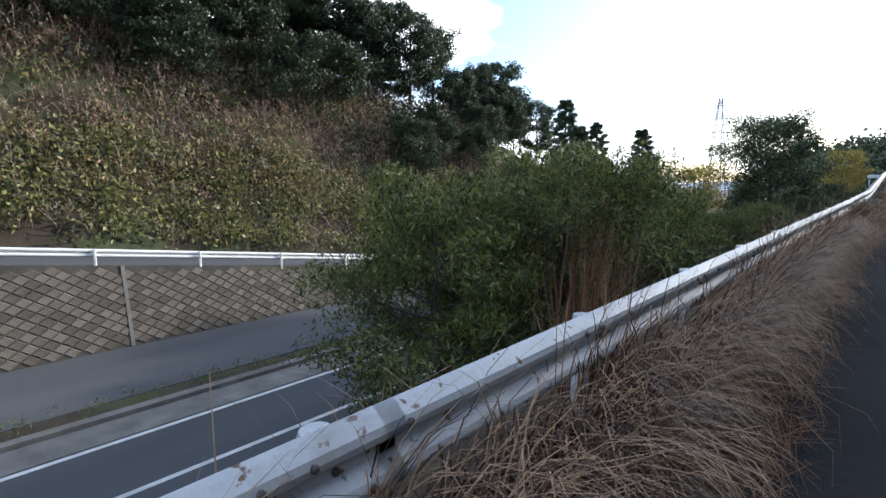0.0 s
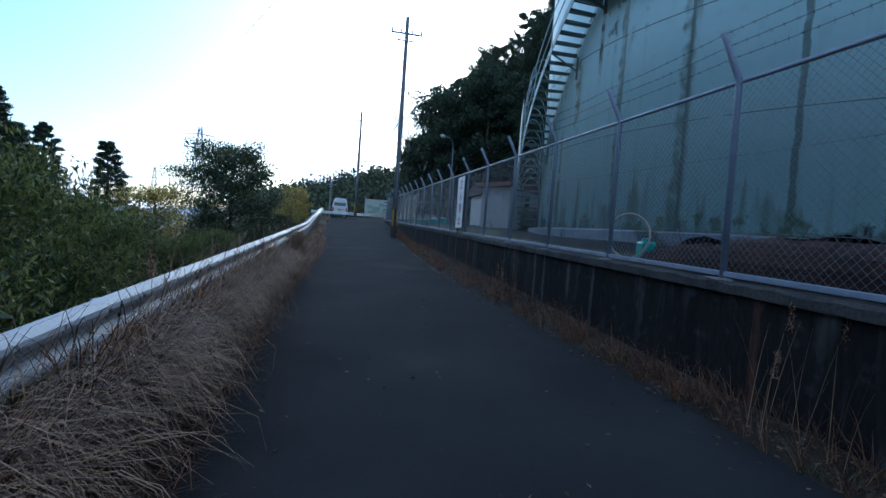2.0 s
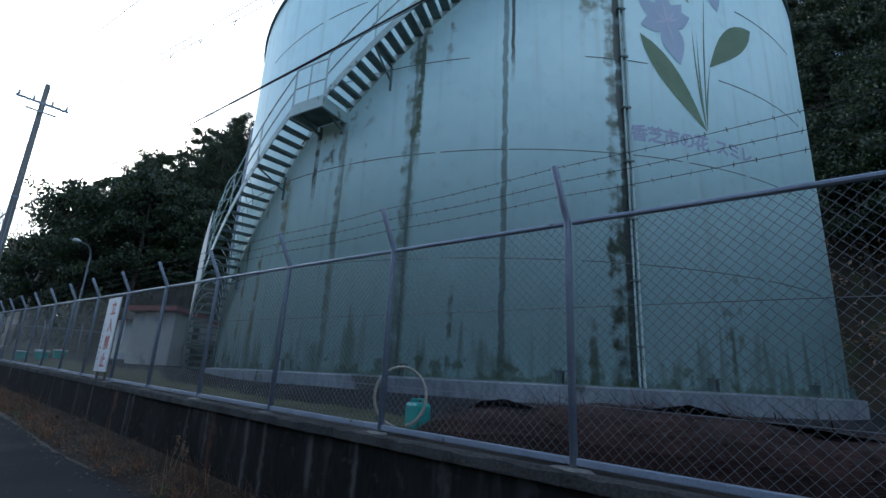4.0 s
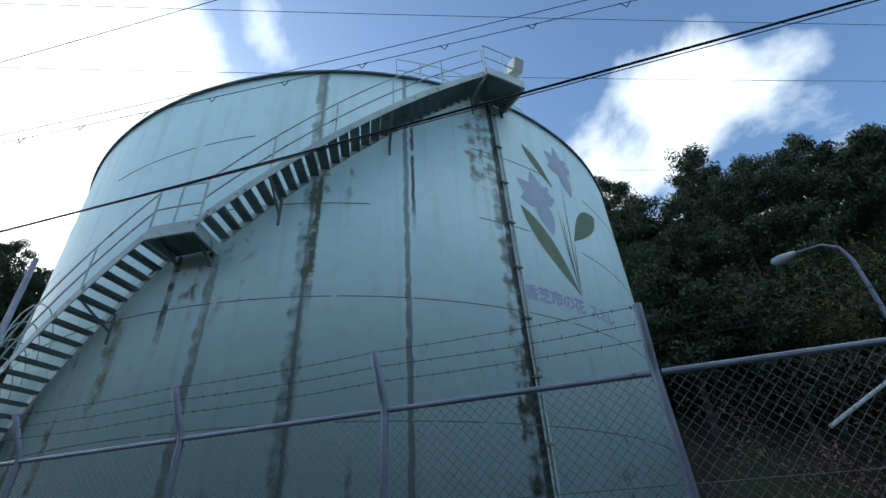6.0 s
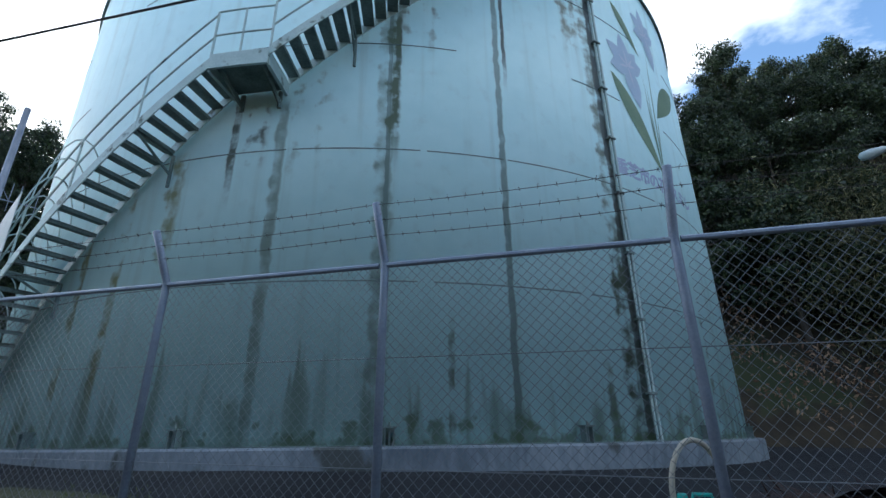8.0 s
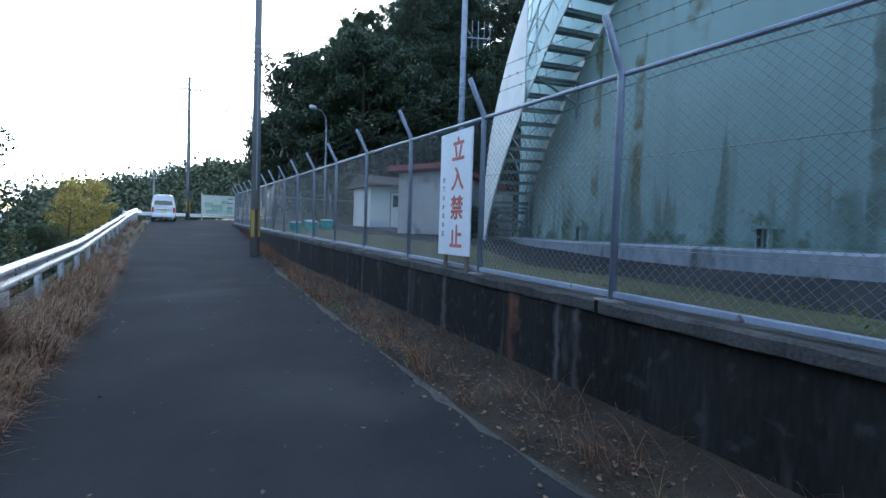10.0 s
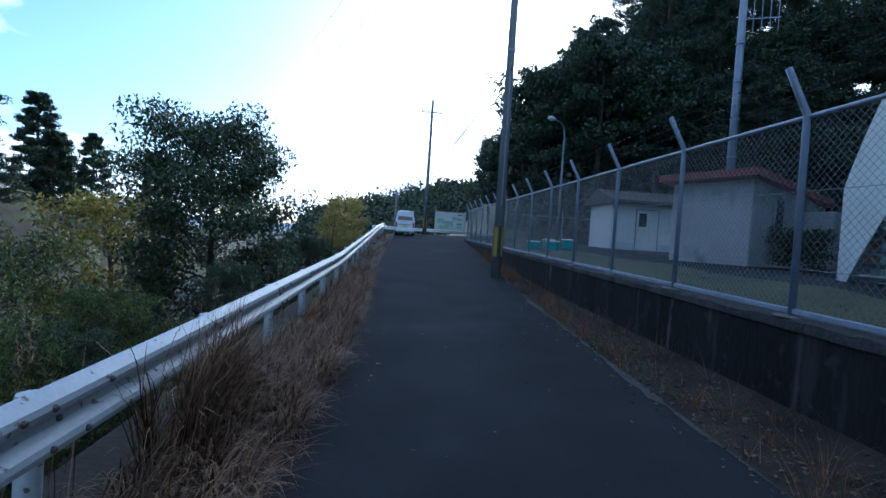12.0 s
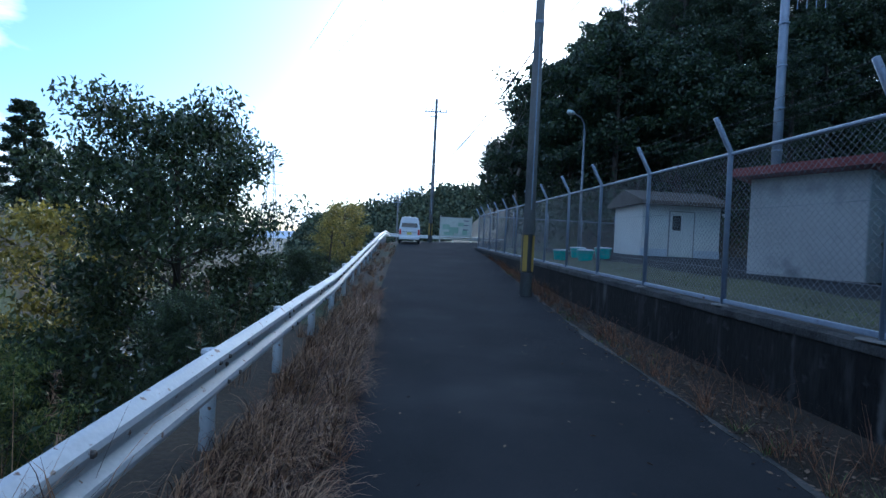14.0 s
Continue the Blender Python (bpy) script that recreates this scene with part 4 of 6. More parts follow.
for z in (3.66, 6.1, 8.47, 10.8):
    d = 120.0
    while d < 300:
        ln = sr.uniform(6, 16)
        if z < 8 or sr.random() < 0.62:
            tank_part(ring_section([(TR + 0.001, z - 0.012), (TR + 0.006, z - 0.009), (TR + 0.006, z + 0.009), (TR + 0.001, z + 0.012)], d, d + ln, 1.0), "weld_seam", seam_dark, "dark horizontal weld line")
        d += ln + sr.uniform(0, 1.5)
# anchor chairs round the foot
for k in range(22):
    d = 202.1 + 16.364 * k
    a = math.radians(d)
    m = Matrix.Translation(cyl(d, TR, TZ0)) @ Matrix.Rotation(a, 4, "Z")
    ch = Geo()
    for sy in (-0.07, 0.055):
        ch.box(0.0, sy, 0.0, 0.14, sy + 0.015, 0.24, m)
    ch.box(0.0, -0.1, 0.24, 0.17, 0.1, 0.265, m)
    ch.tube([m @ Vector((0.09, 0, -0.02)), m @ Vector((0.09, 0, 0.33))], 0.018, 8)
    tank_part(ch, "anchor_chair", tread_dark, "rusty anchor bracket with bolt")
# conduits up the shell
for d, r, z1 in ((226.5, 0.022, 12.6), (227.0, 0.03, 12.7)):
    g = Geo()
    pts = [cyl(d, TR + 0.09, 0.8), cyl(d, TR + 0.07, 1.3)] + [cyl(d, TR + 0.06, z) for z in np.arange(1.8, z1, 2.0)] + [cyl(d, TR + 0.06, z1), cyl(d - 1.0, TR + 0.2, z1 + 0.15)]
    g.tube(pts, r, 8)
    c = tank_part(g, "conduit", stair_paint, "painted conduit pipe")
for z in np.arange(2.0, 12.6, 1.3):
    g = Geo()
    g.sweep([[cyl(dd, TR + a, z + b) for a, b in ((0.0, -0.02), (0.11, -0.02), (0.11, 0.02), (0.0, 0.02))] for dd in (226.2, 226.7, 227.2)])
    tank_part(g, "conduit_clip", tread_dark)

# spiral stair
R_IN, R_OUT = TR + 0.06, TR + 0.86


def flight(d0, z0, d1, z1, panel_to=None):
    n = max(int(round((z1 - z0) / 0.2)), 1)
    zf_ = lambda d: z0 + (z1 - z0) * (d - d0) / (d1 - d0)
    for r, nm in ((R_IN, "stringer"), (R_OUT, "stringer")):
        g = Geo()
        g.sweep([[cyl(d, r, zf_(d) - 0.12), cyl(d, r + 0.02, zf_(d) - 0.12), cyl(d, r + 0.02, zf_(d) + 0.1), cyl(d, r, zf_(d) + 0.1)] for d in np.linspace(d0, d1, n + 1)])
        tank_part(g, nm, stair_paint)
    half = 0.115 / 12.0 * 57.3
    for i in range(n):
        d = d0 + (d1 - d0) * (i + 0.5) / n
        z = zf_(d)
        g = Geo()
        g.sweep([[cyl(dd, R_IN + 0.02, z - 0.035), cyl(dd, R_OUT, z - 0.035), cyl(dd, R_OUT, z), cyl(dd, R_IN + 0.02, z)] for dd in (d - half, d + half)])
        g.sweep([[cyl(dd, R_IN + 0.02, z - 0.07), cyl(dd, R_OUT, z - 0.07), cyl(dd, R_OUT, z), cyl(dd, R_IN + 0.02, z)] for dd in (d + half - 0.05, d + half)])
        tank_part(g, "tread", tread_dark)
    for h in (0.55, 1.08):
        g = Geo()
        g.tube([cyl(d, R_OUT + 0.01, zf_(d) + h) for d in np.linspace(d0, d1, n + 1)], 0.017, 6)
        tank_part(g, "handrail", stair_paint)
    m = max(int((d1 - d0) / 5.4), 2)
    for i in range(m + 1):
        d = d0 + (d1 - d0) * i / m
        g = Geo().tube([cyl(d, R_OUT + 0.01, zf_(d) - 0.05), cyl(d, R_OUT + 0.01, zf_(d) + 1.09)], 0.018, 6)
        tank_part(g, "baluster", stair_paint)
        if i % 2 and zf_(d) > 1.6:
            g = Geo().tube([cyl(d, R_OUT - 0.03, zf_(d) - 0.1), cyl(d, TR + 0.02, zf_(d) - 0.5)], 0.025, 6)
            g.tube([cyl(d, TR + 0.02, zf_(d) - 0.1), cyl(d, TR + 0.02, zf_(d) - 0.75)], 0.03, 6)
            g.tube([cyl(d, R_IN, zf_(d) - 0.1), cyl(d, R_OUT, zf_(d) - 0.1)], 0.03, 6)
            tank_part(g, "strut", tread_dark, "dark steel bracket under the stair")


def landing(d0, d1, z, wide=0.0):
    g = Geo()
    g.sweep([[cyl(d, TR + 0.03, z - 0.06), cyl(d, R_OUT + 0.04 + wide, z - 0.06), cyl(d, R_OUT + 0.04 + wide, z), cyl(d, TR + 0.03, z)] for d in np.linspace(d0, d1, 5)])
    tank_part(g, "landing", tread_dark)
    g = Geo()
    g.sweep([[cyl(d, R_OUT + wide, z - 0.2), cyl(d, R_OUT + 0.05 + wide, z - 0.2), cyl(d, R_OUT + 0.05 + wide, z + 0.1), cyl(d, R_OUT + wide, z + 0.1)] for d in np.linspace(d0, d1, 5)])
    for d in (d0, d1):
        g.sweep([[cyl(d - 0.15, TR + 0.05, z - 0.22), cyl(d + 0.15, TR + 0.05, z - 0.22), cyl(d + 0.15, TR + 0.05, z + 0.05), cyl(d - 0.15, TR + 0.05, z + 0.05)],
                 [cyl(d - 0.15, R_OUT + wide, z - 0.22), cyl(d + 0.15, R_OUT + wide, z - 0.22), cyl(d + 0.15, R_OUT + wide, z + 0.05), cyl(d - 0.15, R_OUT + wide, z + 0.05)]])
    tank_part(g, "landing_edge", stair_paint)
    for h in (0.55, 1.1):
        tank_part(Geo().tube([cyl(d, R_OUT + 0.02 + wide, z + h) for d in np.linspace(d0, d1, 5)], 0.017, 6), "handrail", stair_paint)
    for d in (d0, (d0 + d1) / 2, d1):
        tank_part(Geo().tube([cyl(d, R_OUT + 0.02 + wide, z), cyl(d, R_OUT + 0.02 + wide, z + 1.1)], 0.018, 6), "baluster", stair_paint)
    for d in (d0 + 0.7, d1 - 0.7):
        g = Geo().tube([cyl(d, R_OUT - 0.1, z - 0.1), cyl(d, TR + 0.02, z - 0.35)], 0.04, 6)
        g.tube([cyl(d, TR + 0.02, z - 0.1), cyl(d, TR + 0.02, z - 0.45)], 0.045, 6)
        tank_part(g, "strut", tread_dark, "dark steel bracket under the landing")


flight(149.0, 0.92, 185.9, 7.42)
landing(185.9, 191.2, 7.44)
flight(191.2, 7.55, 223.2, 12.98)
landing(223.2, 229.3, 13.0, 0.12)
# outer guard sheet and hoops of the lowest flight
zl = lambda d: 0.92 + 6.5 * (d - 149.0) / 36.9
g = Geo()
g.sweep([[cyl(d, R_OUT + 0.05, max(zl(d) - 0.25, 0.9)), cyl(d, R_OUT + 0.065, max(zl(d) - 0.25, 0.9)), cyl(d, R_OUT + 0.065, zl(d) + 1.75), cyl(d, R_OUT + 0.05, zl(d) + 1.75)] for d in np.linspace(149.0, 166, 14)])
tank_part(g, "guard_panel", panel_white, "white perforated guard sheet beside the stair foot")
for d in np.linspace(150.5, 170, 12):
    g = Geo().tube([cyl(d, R_OUT + 0.04 - 0.42 * (1 - math.cos(t)), zl(d) + 1.1 + 1.05 * math.sin(t)) for t in np.linspace(0, 3.0, 9)], 0.014, 5)
    tank_part(g, "hoop", stair_paint, "bent steel hoop over the stair")
# roof edge rail and floodlight by the top landing
for d0, d1 in ((211.5, 223.0), (229.8, 234.5)):
    for h in (0.5, 1.0):
        tank_part(Geo().tube([cyl(d, TR - 0.15, TZ1 + h) for d in np.linspace(d0, d1, 6)], 0.017, 6), "handrail", stair_paint)
    for d in np.linspace(d0, d1, 4):
        tank_part(Geo().tube([cyl(d, TR - 0.15, TZ1), cyl(d, TR - 0.15, TZ1 + 1.0)], 0.018, 6), "baluster", stair_paint)
flood = Geo().rbox(-0.2, -0.17, -0.22, 0.2, 0.17, 0.22, 0.03, Matrix.Translation(cyl(228.9, R_OUT + 0.05, 13.85)) @ Matrix.Rotation(math.radians(228.9), 4, "Z") @ Matrix.Rotation(0.4, 4, "Y"))
tank_part(flood, "floodlight", panel_white, "white boxed floodlight")

# painted violet and its words on the shell
def mural(pts, name, mat, label, r=0.006):
    """A flat painted shape on the shell: an outline of (degrees, height)."""
    g = Geo()
    n = len(pts)
    g.add([cyl(d, TR + r, z) for d, z in pts] + [cyl(d, TR + 0.002, z) for d, z in pts], [tuple(range(n))] + [(i, (i + 1) % n, n + (i + 1) % n, n + i) for i in range(n)])
    bm = bmesh.new()
    me = g.mesh(name, mat)
    bm.from_mesh(me)
    bmesh.ops.triangulate(bm, faces=bm.faces[:])
    bmesh.ops.subdivide_edges(bm, edges=bm.edges[:], cuts=1)
    for v in bm.verts:
        h = math.hypot(v.co.x, v.co.y)
        k = max(h, TR + r) / h if h > TR - 0.5 else 1
        v.co.x, v.co.y = v.co.x * k, v.co.y * k
    bm.to_mesh(me)
    bm.free()
    o = put(name, me, tank, label)
    o.location = (0, 0, -0.7)
    return o


def blade(a, b, wide, bend):
    """A leaf outline from a to b."""
    (d0, z0), (d1, z1) = a, b
    out_l, out_r = [], []
    for i in range(9):
        t = i / 8
        w = wide * math.sin(math.pi * t ** 0.8) * 0.5
        d, z = d0 + (d1 - d0) * t, z0 + (z1 - z0) * t
        ux, uz = (d1 - d0), (z1 - z0) * 4.95
        ln = math.hypot(ux, uz)
        px, pz = -uz / ln, ux / ln
        o = bend * math.sin(math.pi * t)
        out_l.append((d + (w + o) * px * 4.95, z + (w + o) * pz))
        out_r.append((d + (o - w) * px * 4.95, z + (o - w) * pz))
    return out_l + out_r[::-1][1:-1]


mural(blade((229.2, 9.28), (237.7, 6.98), 0.56, 0.0), "painted_leaf", mural_green, "long green painted leaf")
mural(blade((231.7, 11.75), (236.9, 10.45), 0.34, 0.0), "painted_leaf", mural_green, "long green painted leaf")
mural(blade((248.4, 10.42), (239.2, 8.75), 0.72, -0.1), "painted_leaf", mural_green, "broad green painted leaf")
for a, b in (((237.8, 6.95), (239.4, 8.85)), ((237.7, 6.95), (237.6, 9.6)), ((237.7, 6.95), (236.9, 9.8)), ((237.8, 6.95), (239.6, 11.0))):
    mural(blade(a, b, 0.045, 0.05), "painted_stem", mural_green, "thin green painted stem")
for fd, fz, s in ((233.2, 9.75, 0.88), (240.4, 11.55, 0.8)):
    for k, (da, ln, wd) in enumerate(((100, 1.15, 0.55), (150, 1.1, 0.6), (195, 0.95, 0.6), (285, 1.35, 0.75), (20, 0.9, 0.6), (50, 0.9, 0.5))):
        a = math.radians(da)
        tip = (fd + math.cos(a) * ln * s * 4.7, fz + math.sin(a) * ln * s)
        mural(blade((fd, fz), tip, wd * s, 0.0), "painted_petal", mural_lilac, "pale violet painted petal", 0.007 + 0.0012 * k)
        mural(blade((fd, fz), (fd + (tip[0] - fd) * 0.5, fz + (tip[1] - fz) * 0.5), 0.09 * s, 0.0), "petal_vein", mural_pale, "pale painted vein", 0.016)
d = 228.3
for chx in "香芝市の花 スミレ":
    if chx == " ":
        d += 1.0
        continue
    o = lettering(chx, 0.42, mural_violet, "painted_character", tank, "faded violet painted character")
    fatten(o.data, 0.015)
    for v in o.data.vertices:
        x, yy, zq = v.co
        p = cyl(d + x / TR * 57.3, TR + 0.006 + zq, 6.62 + yy)
        v.co = (p[0], p[1], p[2] - 0.7)
    d += 2.1


# ---- huts ----
def hut_pump():
    h = thing("pump_house", "small grey rendered pump house with red roof edge in the yard", "hut", at=pose(7.98, 25.25, 1.1, 0, 0, 115))
    W, D, H = 2.05, 3.0, 2.13
    g = Geo()
    g.rbox(0, -D, -0.1, W, 0, H, 0.02)
    g.ob("wall", hut_wall, h)
    Geo().rbox(-0.03, -D - 0.03, -0.1, W + 0.03, 0.03, 0.12, 0.01).ob("plinth", cope_concrete, h, "dark damp concrete plinth")
    r = Geo()
    r.sweep([[(-0.25, 0.28, H + 0.05), (-0.25, 0.28, H + 0.22), (-0.25, -D - 0.25, H - 0.2), (-0.25, -D - 0.25, H - 0.35)],
             [(W + 0.25, 0.28, H + 0.05), (W + 0.25, 0.28, H + 0.22), (W + 0.25, -D - 0.25, H - 0.2), (W + 0.25, -D - 0.25, H - 0.35)]])
    r.ob("roof", red_trim, h, "sloping red-brown metal roof")
    w = Geo().box(-0.012, -1.35, 0.95, 0.0, -1.0, 1.75)
    w.ob("window", dark_glass, h, "narrow dark window")
    Geo().box(-0.02, -1.4, 0.9, -0.0, -1.35, 1.8).box(-0.02, -1.0, 0.9, 0.0, -0.95, 1.8).box(-0.02, -1.4, 1.75, 0.0, -0.95, 1.8).box(-0.03, -1.42, 0.88, 0.0, -0.93, 0.93).ob("window_frame", galv, h)
    Geo().rbox(-0.75, -D + 0.1, -0.1, -0.06, -D + 0.9, 1.55, 0.02).ob("equipment_cabinet", hut_wall, h, "grey equipment cabinet")


hut_pump()


def hut_white():
    h = thing("storage_hut", "cream white hut with pale door and small window", "hut", at=pose(10.3, 38.5, 1.5))
    W, D, H = 3.65, 3.0, 2.35
    Geo().rbox(0, 0, -0.2, W, D, H, 0.015).ob("wall", hut_cream, h)
    Geo().rbox(-0.02, -0.02, -0.2, 1.22, 0.1, 0.32, 0.01).ob("plinth", hut_base, h, "pale blue painted plinth")
    Geo().rbox(2.42, -0.02, -0.2, W + 0.02, 0.1, 0.32, 0.01).ob("plinth", hut_base, h, "pale blue painted plinth")
    d = Geo().box(1.26, -0.035, 0.02, 2.38, -0.003, 2.02).ob("door", hut_cream, h, "flush pale steel door")
    Geo().box(1.22, -0.05, 0.0, 1.26, 0.0, 2.06).box(2.38, -0.05, 0.0, 2.42, 0.0, 2.06).box(1.22, -0.05, 2.02, 2.42, 0.0, 2.06).ob("door_frame", pole_concrete, d)
    Geo().box(1.38, -0.042, 1.18, 1.78, -0.036, 1.85).ob("door_window", dark_glass, d, "small dark window in the door")
    Geo().tube([(2.27, -0.045, 0.98), (2.27, -0.09, 0.98), (2.17, -0.09, 0.98)], 0.012, 6).ob("door_handle", bolt_dark, d)
    r = Geo()
    r.sweep([[(x, -0.5, H - 0.05), (x, -0.5, H + 0.1), (x, D / 2, H + 0.75), (x, D + 0.4, H + 0.1), (x, D + 0.4, H - 0.05)] for x in (-0.3, W + 0.3)])
    r.ob("roof", bark, h, "dark low-pitched roof")
    Geo().tube([(W + 0.05, -0.1, H - 0.35), (W + 0.05, -0.28, H - 0.4)], [0.05, 0.09], 8).ob("outdoor_light", ceramic, h, "small white wall lamp")


hut_white()


# ---- poles, lamps, wires ----
def utility_pole(x, y, z0, z1, r0, arm_z, bands=True, lean=0.0):
    p = thing("utility_pole", "tall tapered grey concrete utility pole with steel crossarm", "utility pole", "poles along the lane", at=pose(x, y, z0, 0, lean))
    h = z1 - z0
    Geo().tube([(0, 0, -0.4), (0, 0, h * 0.5), (0, 0, h - 0.02), (0, 0, h)], [r0, r0 * 0.82, r0 * 0.62, r0 * 0.5], 16).ob("shaft", pole_concrete, p, smooth=True)
    a = arm_z - z0
    Geo().box(-0.85, -0.1, a - 0.04, 0.85, -0.02, a + 0.04).box(-0.5, -0.14, a - 0.42, 0.5, -0.08, a - 0.36).ob("crossarm", galv, p)
    for ix in (-0.78, -0.3, 0.3, 0.78):
        Geo().tube([(ix, -0.06, a + 0.04), (ix, -0.06, a + 0.1), (ix, -0.06, a + 0.16), (ix, -0.06, a + 0.22)], [0.02, 0.05, 0.04, 0.055], 8).ob("insulator", ceramic, p)
    Geo().tube([(0, -r0 - 0.01, 2.2), (0, -r0 * 0.75 - 0.02, h * 0.55)], 0.018, 6).ob("earth_wire_pipe", galv, p)
    if bands:
        Geo().tube([(0, 0, 0.62), (0, 0, 1.58)], [r0 * 1.0 + 0.006, r0 * 0.97 + 0.006], 16).ob("warning_sleeve", black, p, "black wrap with yellow stripes")
        for k in range(4):
            d0 = 90 * k + 30
            g = Geo()
            g.sweep([[((r0 + 0.012) * math.cos(math.radians(d0 + e)), (r0 + 0.012) * math.sin(math.radians(d0 + e)), z) for z in (0.65, 1.55)] + [((r0 + 0.002) * math.cos(math.radians(d0 + e)), (r0 + 0.002) * math.sin(math.radians(d0 + e)), z) for z in (1.55, 0.65)] for e in (0, 15, 30, 45)])
            g.ob("yellow_stripe", yellow, p)
    for k in range(8):
        zz_ = 2.6 + 0.45 * k
        s = 1 if k % 2 else -1
        Geo().tube([(0, s * r0 * 0.8, zz_), (0, s * (r0 + 0.13), zz_)], 0.009, 5).ob("step_bolt", galv, p)
    Geo().tube([(0, 0, h * 0.58), (0, 0, h * 0.58 + 0.08)], r0 * 0.8 + 0.012, 14).ob("band", galv, p)
    return p


utility_pole(2.9, 29.3, 0.3, 12.15, 0.15, 11.25)
utility_pole(1.3, 54.0, 1.5, 12.5, 0.16, 11.5)
utility_pole(-2.9, 105.0, -4.0, 9.6, 0.2, 8.6, bands=False)
utility_pole(5.0, -15.5, -0.9, 11.0, 0.16, 10.0)


def street_lamp(x, y, z0, z1, hx, hy):
    p = thing("street_lamp", "slender grey street lamp with curved arm", "street lamp", "yard lamps", at=pose(x, y, z0))
    h = z1 - z0
    d = Vector((hx - x, hy - y, 0))
    pts = [(0, 0, -0.2), (0, 0, h * 0.5), (0, 0, h - 0.7), tuple(d * 0.08 + Vector((0, 0, h - 0.25))), tuple(d * 0.3 + Vector((0, 0, h - 0.02))), tuple(d * 0.75 + Vector((0, 0, h + 0.03)))]
    Geo().tube(pts, [0.08, 0.065, 0.05, 0.04, 0.035, 0.03], 10).ob("pole", pole_blue, p, smooth=True)
    e = d * 0.75 + Vector((0, 0, h + 0.03))
    n = d.normalized()
    Geo().tube([e - n * 0.03, e + n * 0.1 - Vector((0, 0, 0.01)), e + n * 0.35 - Vector((0, 0, 0.04)), e + n * 0.55 - Vector((0, 0, 0.05)), e + n * 0.6 - Vector((0, 0, 0.05))], [0.04, 0.09, 0.14, 0.11, 0.03], 10).ob("lamp_head", panel_white, p, "pale oval lamp head", True)
    return p


yard_lamp = street_lamp(13.35, 0.65, 0.4, 7.95, 13.9, 1.85)
Geo().tube([(0.02, 0.04, 4.25), (-0.3, 1.3, 3.6), (-0.55, 2.3, 3.07)], [0.045, 0.045, 0.045], 8).ob("brace_arm", panel_white, yard_lamp, "pale steel arm bolted to the lamp post")
street_lamp(8.5, 41.6, 1.3, 8.3, 7.4, 40.6)

mast = thing("antenna_mast", "tall grey steel mast carrying aerials above the huts", "mast", at=pose(15.3, 37.0, 1.2))
Geo().tube([(0, 0, -0.2), (0, 0, 8), (0, 0, 17)], [0.2, 0.18, 0.15], 14).ob("mast_tube", pole_blue, mast, smooth=True)
for zq in (3.2, 5.0, 6.8, 8.6, 10.4):
    Geo().tube([(0, 0, zq), (0, 0, zq + 0.06)], 0.215, 14).ob("band", galv, mast)
Geo().tube([(0, 0, 11.6), (1.9, 0, 11.9)], 0.03, 6).tube([(0, 0, 12.4), (0.5, 0, 11.75)], 0.02, 6).ob("boom", galv, mast)
for k in range(4):
    Geo().tube([(0.55 + 0.42 * k, 0, 11.1 + 0.05 * k), (0.55 + 0.42 * k, 0, 12.7 + 0.05 * k)], 0.016, 6).ob("aerial_rod", galv, mast)


def wire_run(a, b, sag, r, name="overhead_wire", label="thin dark overhead wire between poles", marks=0):
    a, b = Vector(a), Vector(b)
    g = Geo()
    pts = [a.lerp(b, t) - Vector((0, 0, sag * 4 * t * (1 - t))) for t in np.linspace(0, 1, 25)]
    g.tube(pts, r, 5, caps=False)
    if marks:
        o = thing(name, label, "cable")
        g.ob("cable", cable, o)
        for k in range(1, marks):
            t = k / marks
            c = a.lerp(b, t) - Vector((0, 0, sag * 4 * t * (1 - t)))
            d = (b - a).normalized()
            Geo().tube([c - d * 0.1 + Vector((0, 0, 0.02)), c + Vector((0, 0, -0.14)), c + d * 0.1 + Vector((0, 0, 0.02))], 0.012, 4).ob("spacer", cable, o)
        return o
    return tagged(g.ob(name, cable), label, "cable")


P1, P2, P0 = (2.9, 29.3), (1.3, 54.0), (5.0, -15.5)
wire_run((2.9, 29.17, 6.6), (5.05, -15.5, 6.45), 0.75, 0.015, "telephone_cable", "thick twisted dark telephone cable")
wire_run((2.9, 29.17, 6.7), (5.05, -15.5, 6.3), 0.78, 0.006)
wire_run((2.9, 29.4, 6.7), (1.3, 54, 7.4), 0.6, 0.025, "telephone_cable", "thick twisted dark telephone cable")
for dx, mk in ((0.78, 26), (0.6, 0), (-0.78, 0)):
    wire_run((P1[0] + dx, 29.24, 11.45), (P0[0] + 2.2 + dx * 1.6, -15.5, 10.3), 0.8, 0.008, marks=mk)
    wire_run((P1[0] + dx, 29.24, 11.45), (P2[0] + dx, 54, 11.7), 0.5, 0.011, marks=10 if mk else 0)
    wire_run((P2[0] + dx, 54, 11.7), (-2.9 + dx, 105, 8.8), 0.8, 0.011)
# high transmission lines crossing behind the tank
for k, (off, h) in enumerate(((0, 52), (7, 52), (22, 52), (32, 54), (58, 56), (72, 58))):
    a, b = Vector((-30, 150, h)), Vector((80, -115, h - 4))
    n = Vector((0.92, 0.39, 0)) * off
    wire_run(a + n, b + n, 3.0, 0.03, "power_line", "thin high transmission line against the sky")


